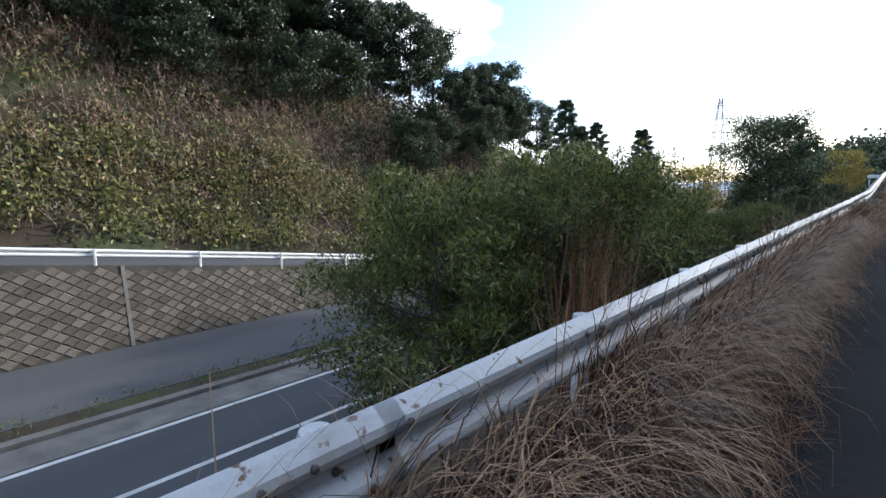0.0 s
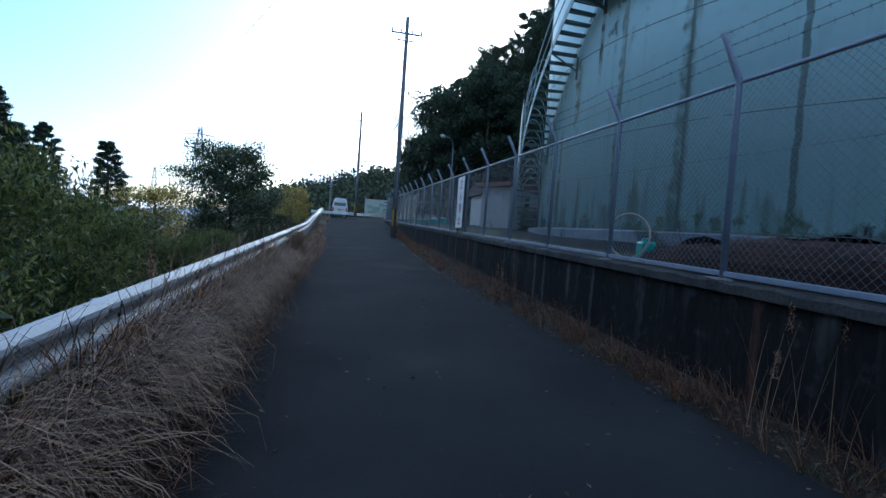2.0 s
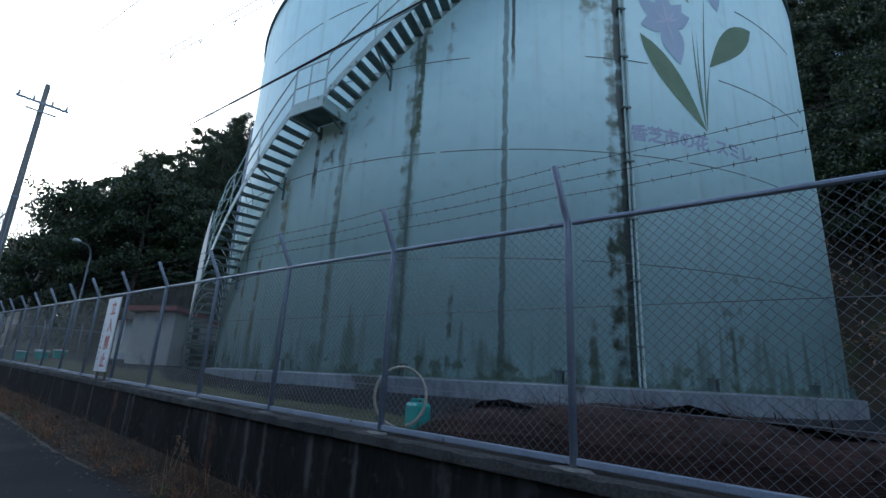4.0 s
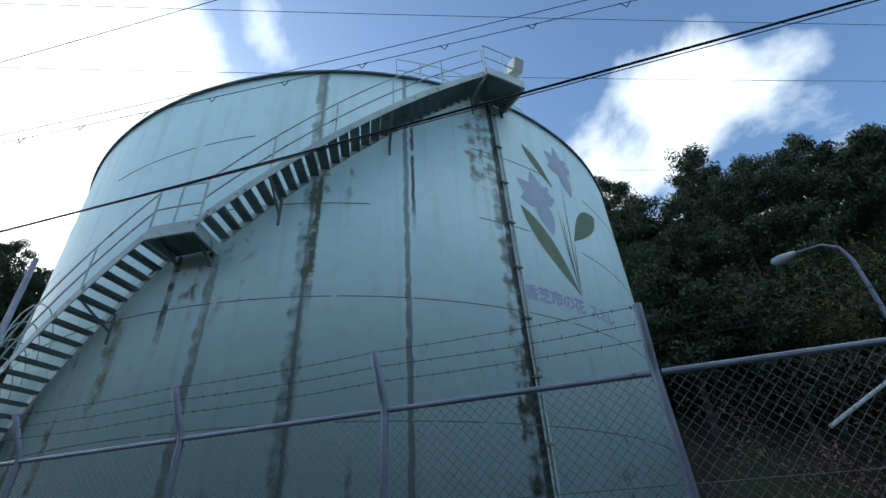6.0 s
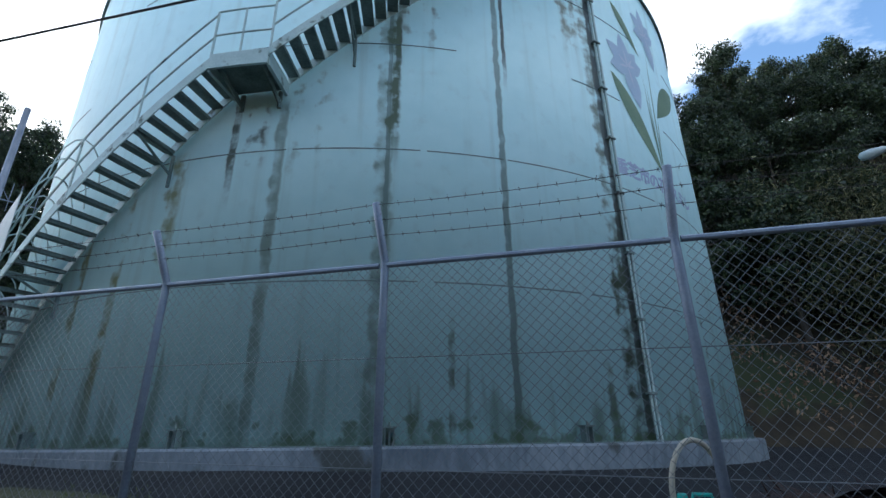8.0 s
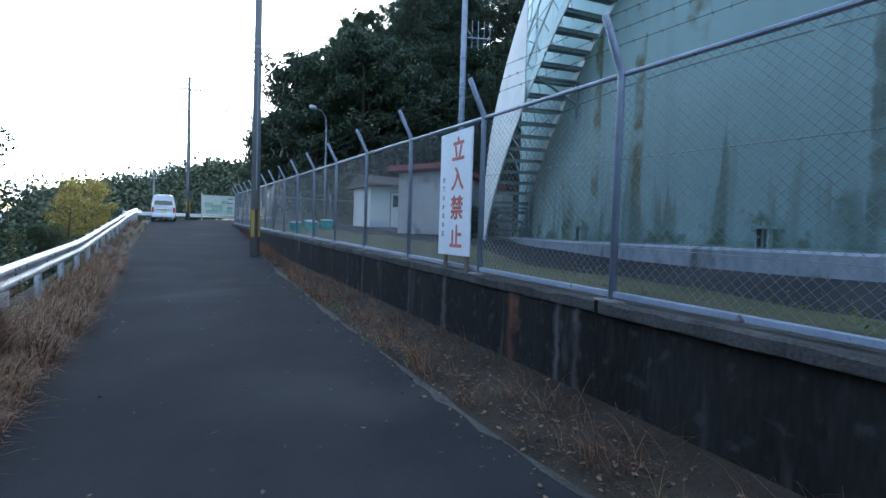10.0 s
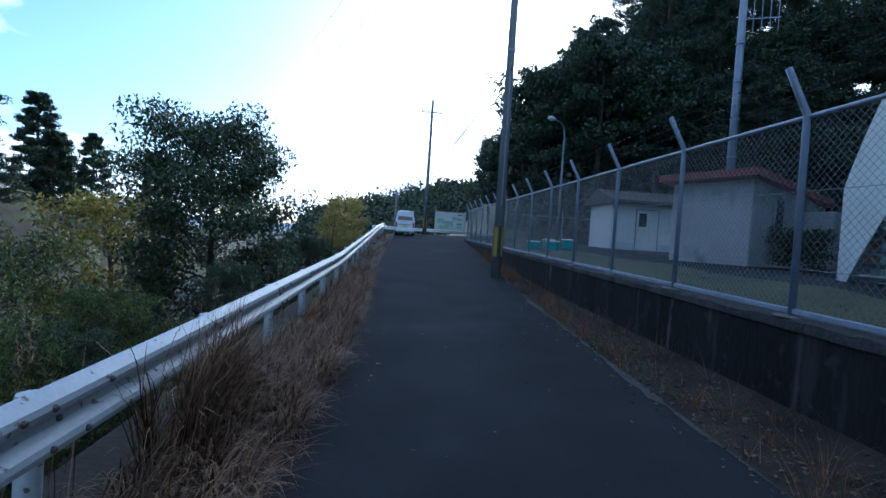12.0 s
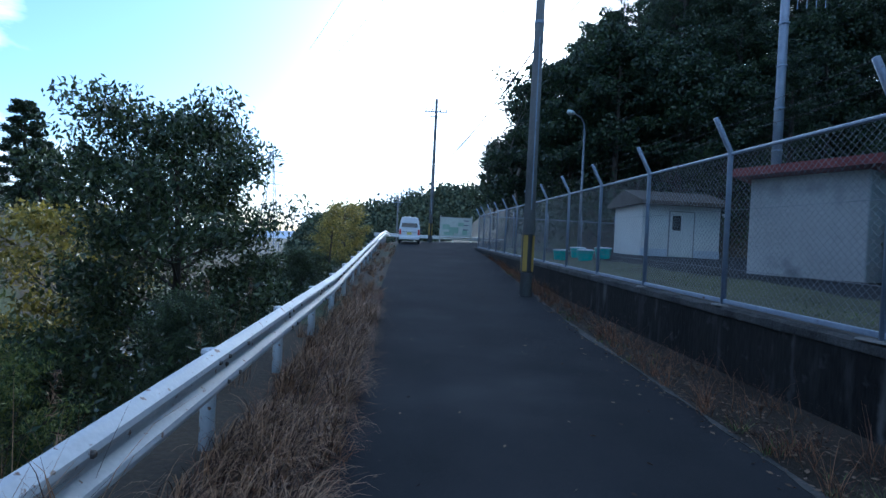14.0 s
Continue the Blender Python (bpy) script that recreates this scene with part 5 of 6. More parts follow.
# ---- trees ----
def grow(seed, height, spread, clear, limbs, subs, n_leaves, leaf, aspect=0.45, droop=0.3, shape="round", fluff=0.35, trunk_r=None, lean=0.0):
    """Trunk-and-limb geometry and leaf points of one tree, base at the origin."""
    r = random.Random(seed)
    g = Geo()
    tr = trunk_r or height * 0.018
    n = 7
    path = []
    wx, wy = r.uniform(-1, 1), r.uniform(-1, 1)
    for i in range(n):
        t = i / (n - 1)
        path.append(Vector((lean * t * height + 0.05 * height * wx * math.sin(2.5 * t), 0.05 * height * wy * math.sin(3.1 * t + 0.4), t * height * 0.93)))
    path[0].z = -0.4
    g.tube(path, [tr * (1.15 - 0.95 * i / (n - 1)) for i in range(n)], 8)
    pts = []

    def on_trunk(t):
        f = t * (n - 1)
        i = min(int(f), n - 2)
        return path[i].lerp(path[i + 1], f - i)

    for k in range(limbs):
        t = clear + (0.98 - clear) * (k + 0.5 * r.random()) / limbs
        p = on_trunk(t)
        a = k * 2.4 + r.uniform(-0.5, 0.5)
        rel = (t - clear) / (1 - clear)
        if shape == "cone":
            reach, rise = spread * (1 - rel) ** 0.8 + 0.15 * spread, -0.05 + 0.3 * rel
        elif shape == "flat":
            reach, rise = spread * (0.45 + 0.6 * math.sin(math.pi * min(rel + 0.15, 1))), 0.35 + 0.3 * rel
        else:
            reach, rise = spread * math.sqrt(max(1 - (rel * 1.5 - 0.55) ** 2, 0.12)), 0.25 + 0.55 * rel
        reach *= r.uniform(0.65, 1.15)
        d = Vector((math.cos(a), math.sin(a), rise)).normalized()
        tip = p + d * reach
        mid = p + d * reach * 0.5 + Vector((0, 0, -0.05 * reach))
        lr = max(tr * 0.42 * (1 - 0.6 * t), 0.012)
        g.tube([p, mid, tip], [lr, lr * 0.7, lr * 0.25], 5, caps=False)
        pts += [tip, tip, mid.lerp(tip, 0.5)]
        for s in range(subs):
            b = a + r.uniform(-1.3, 1.3)
            q0 = p.lerp(tip, r.uniform(0.3, 0.9))
            q1 = q0 + Vector((math.cos(b), math.sin(b), r.uniform(-0.15, 0.8))).normalized() * reach * r.uniform(0.25, 0.5)
            g.tube([q0, q1], [lr * 0.4, lr * 0.15], 4, caps=False)
            pts += [q1, q1, q0.lerp(q1, 0.6)]
    c = np.array([tuple(p) for p in pts])
    pick = c[rng.integers(0, len(c), n_leaves)]
    off = rng.normal(size=(n_leaves, 3))
    off *= np.minimum(1.0, 1.6 * rng.uniform(0.4, 1.0, n_leaves) ** 0.5 / np.linalg.norm(off, axis=1))[:, None]
    off = off * fluff * np.array([1, 1, 0.6])
    v, q = leaves(pick + off, leaf, aspect, droop)
    return g, v, q


def tree_kind(name, label, category, group, seed, mat, wood, at, **kw):
    g, v, q = grow(seed, **kw)
    t = thing(name, label, category, group, at=at)
    g.ob("trunk", wood, t)
    put("crown", np_mesh("crown", v, q, mat), t)
    return t


tr_rng = random.Random(21)


def ground_at(x, y):
    return float(ground_z(x, y))


def spot(x, y, s=1.0, sink=0.05):
    return pose(x, y, ground_at(x, y) - sink, 0, 0, tr_rng.uniform(0, 360)) @ Matrix.Scale(s, 4)


# bushy evergreen trees on the bank below the rail
bank_a = tree_kind("bank_tree", "bushy evergreen tree with narrow olive leaves on the bank", "tree", "trees on the bank", 31, leaf_near, bark, spot(-6.2, 6.6),
                   height=4.9, spread=2.1, clear=0.12, limbs=26, subs=6, n_leaves=26000, leaf=0.12, aspect=0.24, droop=0.5, fluff=0.3)
bank_b = tree_kind("bank_tree", "bushy evergreen tree with narrow olive leaves on the bank", "tree", "trees on the bank", 32, leaf_near, bark, spot(-5.6, 9.6),
                   height=4.9, spread=2.3, clear=0.1, limbs=26, subs=6, n_leaves=26000, leaf=0.12, aspect=0.24, droop=0.5, fluff=0.32)
for src, x, y, s in ((bank_b, -7.6, 8.0, 1.08), (bank_a, -5.6, 12.0, 0.95), (bank_b, -6.8, 13.8, 1.0), (bank_a, -5.2, 15.6, 0.7), (bank_a, -8.4, 11.0, 1.2), (bank_b, -4.6, 18.0, 0.5), (bank_a, -7.2, 17.6, 0.8), (bank_b, -9.2, 14.5, 1.15), (bank_a, -10.5, 18.0, 0.95), (bank_b, -9.0, 20.5, 1.25), (bank_a, -11.6, 22.5, 1.4), (bank_b, -8.6, 24.5, 1.2), (bank_a, -3.9, 16.5, 0.42), (bank_b, -3.7, 19.2, 0.4), (bank_a, -4.0, 21.8, 0.45), (bank_b, -13.0, 27.0, 1.5)):
    copy_thing(src, spot(x, y, s))
yel = tree_kind("yellowing_tree", "small tree with yellowing autumn leaves", "tree", "yellowing trees", 35, leaf_yellow, bark, spot(-10.5, 21.0),
                height=7.6, spread=2.2, clear=0.25, limbs=20, subs=5, n_leaves=9000, leaf=0.16, aspect=0.4, fluff=0.4)
for x, y, s in ((-14.0, 26.0, 1.1), (-9.5, 31.0, 1.0), (-3.6, 43.0, 0.5), (-4.4, 48.0, 0.6), (-3.4, 38.0, 0.4)):
    copy_thing(yel, spot(x, y, s))
# the broad tree beside the lane
lane_tree = tree_kind("roadside_tree", "spreading dark evergreen tree just beyond the guard rail", "tree", "roadside trees", 41, leaf_lane, bark, spot(-5.3, 28.2),
                      height=6.7, spread=2.6, clear=0.08, limbs=32, subs=8, n_leaves=44000, leaf=0.12, aspect=0.42, droop=0.35, shape="round", fluff=0.4)
for x, y, s in ((-5.4, 20.6, 0.3), (-3.2, 31.8, 0.3), (-7.6, 25.5, 0.42), (-5.0, 34.0, 0.42), (-8.5, 22.0, 0.36), (-4.2, 38.0, 0.3), (-3.4, 20.0, 0.24), (-5.0, 18.6, 0.28), (-3.2, 24.4, 0.26), (-8.5, 30.0, 0.5), (-11.0, 33.0, 0.55), (-12.0, 27.0, 0.5), (-14.0, 36.0, 0.6), (-7.6, 28.5, 0.5), (-9.4, 25.0, 0.62), (-7.0, 23.2, 0.4), (-10.5, 21.5, 0.6)):
    copy_thing(lane_tree, spot(x, y, s))
# cedars past the bank
cedar = tree_kind("cedar", "tall dark layered conifer beyond the bank", "tree", "conifers", 43, leaf_dark, bark, pose(-38, 70, -7.0),
                  height=18.5, spread=3.6, clear=0.2, limbs=46, subs=6, n_leaves=22000, leaf=0.42, aspect=0.3, droop=0.1, shape="cone", fluff=0.4)
for x, y, s in ((-43, 74, 0.9), (-31, 76, 0.72)):
    copy_thing(cedar, spot(x, y, s))

tree_kind("shrub", "low dark rounded bush beside the pump house", "bush", "", 47, leaf_dark, bark, pose(9.1, 25.1, float(yard_z(9.1, 25.1)) - 0.02),
          height=0.85, spread=0.6, clear=0.1, limbs=18, subs=5, n_leaves=6000, leaf=0.06, aspect=0.5, droop=0.1, fluff=0.14)
# woods on both hills
broad = [tree_kind("hill_tree", "dark evergreen broadleaf tree on the hillside", "tree", "hillside trees", 50 + k, leaf_dark, bark, at,
                   height=h, spread=sp, clear=0.3, limbs=20, subs=5, n_leaves=15000, leaf=0.27, aspect=0.5, fluff=0.62)
         for k, (h, sp, at) in enumerate(((11.0, 3.6, spot(11.5, 52)), (13.0, 3.2, spot(16, 51)), (9.5, 3.8, spot(-41, 12))))]
pines = [tree_kind("pine", "tall dark pine with open crown on the wooded hill", "tree", "pines", 60 + k, leaf_dark, bark, at,
                   height=h, spread=3.0, clear=0.45, limbs=22, subs=5, n_leaves=13000, leaf=0.27, aspect=0.26, fluff=0.45, shape="flat")
         for k, (h, at) in enumerate(((15.0, spot(22, 57)), (17.0, spot(26, 63))))]
wood_rng = random.Random(77)
n_right = 0
for gx_ in np.arange(9.5, 62, 4.2):
    for gy_ in np.arange(-52, 92, 4.4):
        x, y = gx_ + wood_rng.uniform(-1.6, 1.6), gy_ + wood_rng.uniform(-1.6, 1.6)
        d = max(x - 31, min(y - 47, x - 9), min(-14 - y, x - 9))
        if d < 0.8 or d > 27 or (y > 76 and x > 40):
            continue
        if y < 40 and d > 17 and wood_rng.random() < 0.15:
            continue
        src = wood_rng.choice(broad + ([] if y < 44 else pines + broad[:2]))
        s = wood_rng.uniform(0.75, 1.12) * (0.9 if y < 40 else 1.0)
        copy_thing(src, spot(x, y, s, 0.3))
        n_right += 1
for k in range(46):
    y = wood_rng.uniform(-34, 58)
    x = -wood_rng.uniform(38, 56)
    copy_thing(wood_rng.choice(broad), spot(x, y, wood_rng.uniform(0.75, 1.15), 0.3))
for x, y, s in ((-33, 30, 0.72), (-35, 35, 0.7), (-34, 40, 0.62), (-37, 44, 0.66), (-33, 47, 0.55), (-38, 52, 0.62), (-34, 56, 0.5), (-31, 36, 0.5), (-30, 43, 0.5), (-37, 1, 0.75), (-38, 6, 0.8), (-37, 11, 0.7), (-39, 16, 0.8), (-37, 21, 0.75), (-38, 26, 0.75), (-36, -4, 0.75), (-39, -10, 0.8)):
    copy_thing(broad[2], spot(x, y, s, 0.3))
for src, x, y, s in ((broad[1], -40, 36, 0.95), (broad[1], -41, 40.5, 0.88), (broad[0], -41, 31.5, 1.0), (broad[1], -40, 44.0, 0.6), (broad[0], -41, 53, 0.95), (broad[0], -40, 60, 0.85), (broad[1], -41, 48, 0.75), (cedar, -41, 79, 0.75)):
    copy_thing(src, spot(x, y, s, 0.3))
# bamboo and brown scrub at the foot of the wood behind the tank
def clumps(n, xr, yr, per, rad, lift, leaf, aspect, droop=0.2, accept=None):
    out = []
    while len(out) < n:
        x, y = wood_rng.uniform(*xr), wood_rng.uniform(*yr)
        if accept is None or accept(x, y):
            out.append((x, y, ground_at(x, y) + lift * wood_rng.uniform(0.2, 1.0)))
    c = np.repeat(np.array(out), per, axis=0)
    c = c + rng.normal(size=c.shape) * np.array([rad, rad, rad * 0.7])
    return leaves(c, leaf, aspect, droop)


right_edge_ok = lambda x, y: 0.2 < max(x - 31, min(y - 47, x - 9), min(-14 - y, x - 9)) < 12
v, q = clumps(210, (31.5, 36.0), (-20, -3), 75, 0.8, 12.0, 0.4, 0.15, 0.4)
tagged(put("bamboo_scrub", np_mesh("bamboo_scrub", v, q, leaf_bamboo)), "pale bamboo and scrub at the edge of the wood", "scrub", kind="stuff")
v, q = clumps(300, (26, 40), (-32, 44), 40, 0.7, 2.0, 0.3, 0.4, 0.2, right_edge_ok)
tagged(put("brown_scrub", np_mesh("brown_scrub", v, q, leaf_brown)), "brown withered scrub below the wood", "scrub", kind="stuff")
v, q = clumps(500, (8.5, 40), (46, 62), 45, 0.8, 3.0, 0.34, 0.45, 0.2, right_edge_ok)
tagged(put("wood_undergrowth", np_mesh("wood_undergrowth", v, q, leaf_dark)), "dark undergrowth under the trees", "undergrowth", kind="stuff")

# scrub and dry vines on the cutting across the lower road
v1 = clumps(1500, (-33.5, -28.2), (-34, 46), 42, 0.55, 0.9, 0.26, 0.5, 0.2)
v2 = clumps(500, (-40, -30), (-34, 46), 40, 0.6, 1.0, 0.3, 0.5, 0.2)
v, q = join([v1, v2])
tagged(put("hillside_scrub", np_mesh("hillside_scrub", v, q, leaf_hill)), "green and yellow scrub covering the steep cutting", "scrub", kind="stuff")
v1 = clumps(1050, (-41, -30.5), (-34, 46), 38, 0.6, 1.1, 0.24, 0.4, 0.4)
tagged(put("withered_scrub", np_mesh("withered_scrub", *v1, leaf_brown)), "brown withered creepers on the steep cutting", "scrub", kind="stuff")
v1 = clumps(500, (-46, -36), (-34, 50), 42, 0.8, 2.5, 0.38, 0.5, 0.2)
tagged(put("evergreen_scrub", np_mesh("evergreen_scrub", *v1, leaf_dark)), "dark evergreen bushes high on the cutting", "scrub", kind="stuff")
nv = 26000
vx, vy = rng.uniform(-43, -29, nv), rng.uniform(-34, 46, nv)
root = np.stack([vx, vy, ground_z(vx, vy) + rng.uniform(0.6, 3.4, nv) * np.clip((-29 - vx) / 5, 0.2, 1)], axis=1)
ha = rng.normal(0.0, 0.9, nv)
v, q = blades(root, np.stack([np.cos(ha), np.sin(ha)], axis=1), rng.uniform(0.8, 2.6, nv), 0.025, rng.normal(-0.2, 0.5, nv), rng.uniform(0.6, 1.6, nv), 4)
tagged(put("dry_vines", np_mesh("dry_vines", v, q, vine_dry)), "tangled dry hanging vines on the cutting", "vines", kind="stuff")


# bare tree in front of the wood
def bare_tree(x, y, z, h, seed):
    r = random.Random(seed)
    g = Geo()

    def branch(p, d, ln, rad, depth):
        e = p + d * ln
        g.tube([p, p.lerp(e, 0.5) + Vector((r.uniform(-1, 1), r.uniform(-1, 1), 0)) * ln * 0.06, e], [rad, rad * 0.8, rad * 0.6], 5 if depth < 3 else 3, caps=False)
        if depth == 6:
            return
        for _ in range(3 if depth < 4 else 2):
            nd = (d + Vector((r.uniform(-0.75, 0.75), r.uniform(-0.75, 0.75), r.uniform(-0.05, 0.5)))).normalized()
            branch(p.lerp(e, r.uniform(0.6, 1.0)), nd, ln * r.uniform(0.6, 0.85), rad * 0.58, depth + 1)

    branch(Vector((0, 0, -0.3)), Vector((0, 0, 1)), h * 0.28, h * 0.012, 0)
    t = thing("bare_tree", "leafless grey tree with fine twigs against the sky", "tree", "bare trees", at=pose(x, y, z))
    g.ob("bare_crown", bark_pale, t)
    return t


bt = bare_tree(9.4, 62.0, 4.0, 16.0, 5)
copy_thing(bt, pose(11.5, 64.0, 4.5, 0, 0, 120) @ Matrix.Scale(1.0, 4))

# far wooded ridge beyond the lane's crest, and hazy hills
ridge_mat = Mat("far_wood", (0.035, 0.05, 0.03), (0.12, 0.13, 0.07), rough=0.9, scale=0.03, fine=0.25, bump=0, islands=0.7)


def ridge(name, label, x0, x1, y0, depth, heights, base, n, leaf, mat):
    xs_ = np.linspace(x0, x1, 60)
    hs = np.interp(np.linspace(0, 1, 60), np.linspace(0, 1, len(heights)), heights)
    hs = hs + 1.5 * bumps(xs_, xs_ * 0.3, 0.4)
    secs_ = []
    for x, h in zip(xs_, hs):
        secs_.append([(x, y0, base), (x, y0 + depth * 0.4, base + (h - base) * 0.6), (x, y0 + depth * 0.75, h), (x, y0 + depth, h * 0.9), (x, y0 + depth, base - 5)])
    t = thing(name, label, "hill", kind="structure")
    Geo().sweep(secs_, closed=False).ob("slope", mat, t)
    tt, ss = rng.uniform(0, 1, n), rng.uniform(0, 1, n)
    x = x0 + (x1 - x0) * tt
    h = np.interp(tt, np.linspace(0, 1, 60), hs)
    z = np.where(ss < 0.53, base + (h - base) * 0.6 * ss / 0.53, base + (h - base) * (0.6 + 0.4 * (ss - 0.53) / 0.47))
    c = np.stack([x, y0 + depth * 0.75 * ss, z], axis=1)
    k = 40
    c = np.repeat(c, k, axis=0) + rng.normal(size=(n * k, 3)) * leaf * np.array([1.3, 1.3, 1.5])
    tagged(put("tree_crowns", np_mesh("tree_crowns", *leaves(c, leaf, 0.7, 0.1), mat), t), kind="stuff")


ridge("wooded_ridge", "far wooded ridge beyond the end of the lane", -45, 60, 190, 60, [8, 14, 18, 23, 28, 31, 36], -8, 1300, 1.5, ridge_mat)
# aerial haze painted into the hills' base colour as an even pale blue
haze_far = Mat("haze_tinted_hills", (0.3, 0.36, 0.44), (0.36, 0.42, 0.5), rough=1.0, scale=0.002, fine=0.02, bump=0)
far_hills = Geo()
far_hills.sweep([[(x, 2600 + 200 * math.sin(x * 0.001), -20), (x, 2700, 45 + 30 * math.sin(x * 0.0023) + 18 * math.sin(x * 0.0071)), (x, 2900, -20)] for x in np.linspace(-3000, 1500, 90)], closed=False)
structure(far_hills.ob("backdrop_hills", haze_far), "distant hills on the horizon, pale blue haze put into their colour", "hill")


# ---- grass and weeds ----
def tufts(n, per, xf, yr, length, lift, curl, toward, width, spread=0.9):
    ty = rng.uniform(yr[0], yr[1], n)
    f = rng.uniform(0, 1, n)
    a, b = xf(ty)
    tx = a + (b - a) * f
    cy, cx = np.repeat(ty, per), np.repeat(tx, per)
    m = n * per
    cx, cy = cx + rng.normal(0, 0.035, m), cy + rng.normal(0, 0.035, m)
    th = np.repeat(toward + rng.normal(0, 0.5, n), per) + rng.normal(0, spread, m)
    ln = np.repeat(rng.uniform(*length, n), per) * rng.uniform(0.55, 1.1, m)
    root = np.stack([cx, cy, road_z(cy) + 0.03 * (cx - 0.3) - 0.01], axis=1)
    return blades(root, np.stack([np.cos(th), np.sin(th)], axis=1), ln, width, np.clip(rng.normal(lift, 0.2, m), 0.25, 1.5), rng.normal(curl, 0.5, m), 6)


near_rail = lambda y: (rail_x(y) + 0.06, left_edge(y) - 0.02)
g1 = tufts(540, 38, lambda y: (rail_x(y) + 0.05, left_edge(y) - 0.36), (-2.5, 13.5), (0.88, 1.34), 1.36, 3.0, -0.1, 0.012, 0.5)
g2 = tufts(420, 32, near_rail, (13.0, 27.0), (0.3, 0.6), 1.2, 2.4, -0.2, 0.01, 0.9)
g3 = tufts(160, 24, lambda y: (rail_x(y) - 0.35, left_edge(y)), (24.0, 50.0), (0.25, 0.5), 1.1, 1.7, -0.2, 0.008, 1.2)
g4 = tufts(34, 40, lambda y: (rail_x(y) + 0.06, rail_x(y) + 0.3), (17.7, 19.1), (0.8, 1.15), 1.4, 1.6, -0.4, 0.01, 0.8)
g5 = tufts(80, 8, lambda y: (rail_x(y) - 0.05, rail_x(y) + 0.2), (-1.0, 14.0), (1.1, 1.5), 1.46, 1.7, -0.3, 0.009, 1.4)
v, q = join([g1, g2, g3, g4, g5])
tagged(put("dead_grass", np_mesh("dead_grass", v, q, straw)), "long dead straw-coloured grass drooping beside the guard rail", "grass", kind="stuff")
# matted thatch of fallen blades beneath
m = 26000
ty = rng.uniform(-2.5, 30, m)
tx = rail_x(ty) + 0.02 + (left_edge(ty) + 0.1 - rail_x(ty)) * rng.uniform(0, 1, m)
th = rng.uniform(-3.14, 3.14, m)
root = np.stack([tx, ty, road_z(ty) + 0.03 * (tx - 0.3) + rng.uniform(0.01, 0.12, m) * np.where(ty < 15, 1, 0.5)], axis=1)
v, q = blades(root, np.stack([np.cos(th), np.sin(th)], axis=1), rng.uniform(0.12, 0.4, m), 0.006, rng.normal(0.1, 0.3, m), rng.normal(0.4, 0.4, m), 3)
tagged(put("grass_thatch", np_mesh("grass_thatch", v, q, straw_red)), "matted reddish-brown thatch under the dead grass", "grass", kind="stuff")


def reed(x, y, z, n, h, mat, name, label, spread=0.16, plume=0, lean=(0.2, 0.0)):
    """A clump of upright stems, some with plumes."""
    t = thing(name, label, "grass clump", at=pose(x, y, z))
    root = np.stack([rng.normal(0, spread * 0.5, n), rng.normal(0, spread * 0.5, n), np.full(n, -0.1)], axis=1)
    th = rng.normal(math.atan2(lean[1], lean[0]) if any(lean) else 0, 1.4, n)
    v_, q_ = blades(root, np.stack([np.cos(th), np.sin(th)], axis=1), h * rng.uniform(0.6, 1.1, n), 0.007, rng.normal(1.4, 0.08, n), rng.uniform(0.05, 0.5, n), 6)
    put("stems", np_mesh("stems", v_, q_, mat), t)
    for k in range(plume):
        i = k * 3 % n
        tip = v_.reshape(n, -1, 3)[i][-1]
        c = tip + np.stack([rng.normal(0, 0.012, 60), rng.normal(0, 0.012, 60), rng.uniform(-0.16, 0.06, 60)], axis=1)
        put("plume", np_mesh("plume", *leaves(c, 0.05, 0.12, 0.4), straw), t, "feathery seed plume")
    return t


reed(-1.66, 3.35, ground_at(-1.66, 3.35), 220, 1.7, straw_red, "tall_dead_grass", "tall rusty clump of dead grass behind the rail", 0.26)
reed(-1.25, 18.4, float(road_z(18.4)) - 0.03, 120, 1.15, straw, "tall_dead_grass", "tall rusty clump of dead grass against the rail", 0.22)
for x, y, h in ((-1.5, 7.5, 1.3), (-1.6, 10.5, 1.4), (-1.75, 17.2, 1.2), (-1.8, 19.6, 1.35), (-1.7, 13.0, 1.3), (-1.9, 22.5, 1.3)):
    reed(x, y, ground_at(x, y), 26, h, straw, "plume_grass", "few tall pale grass stems with plumes behind the rail", 0.3, 3)
for x, y, h in ((3.45, 6.0, 1.15), (3.5, 5.5, 1.0), (3.4, 12.4, 0.8)):
    reed(x, y, float(road_z(y)) + 0.1, 14, h, straw, "plume_grass", "few tall pale grass stems with plumes by the wall", 0.2, 3)
# weeds and dry leaves along the wall's foot
wall_foot = lambda y: (right_edge(y) + 0.02, np.full_like(y, 3.62))
w1 = tufts(700, 18, wall_foot, (1.0, 42.0), (0.2, 0.6), 1.0, 1.3, 3.0, 0.005, 1.4)
tagged(put("dry_weeds", np_mesh("dry_weeds", *w1, straw_red)), "thin dry brown weeds along the wall's foot", "weeds", kind="stuff")
w2 = tufts(120, 18, wall_foot, (3.0, 34.0), (0.1, 0.25), 1.1, 1.0, 3.0, 0.008, 1.6)
tagged(put("green_weeds", np_mesh("green_weeds", *w2, weed_green)), "low green weeds along the wall's foot", "weeds", kind="stuff")
m = 9000
ly = rng.uniform(0, 42, m)
lx = np.where(rng.uniform(0, 1, m) < 0.82, right_edge(ly) + rng.normal(0.3, 0.25, m), rng.normal(0.6, 1.6, m))
ok = (lx > left_edge(ly) - 0.4) & (lx < 3.6) & (np.abs(lx - 0.9) + rng.uniform(0, 1, m) * 2.2 > 1.9)
lx, ly = lx[ok], ly[ok]
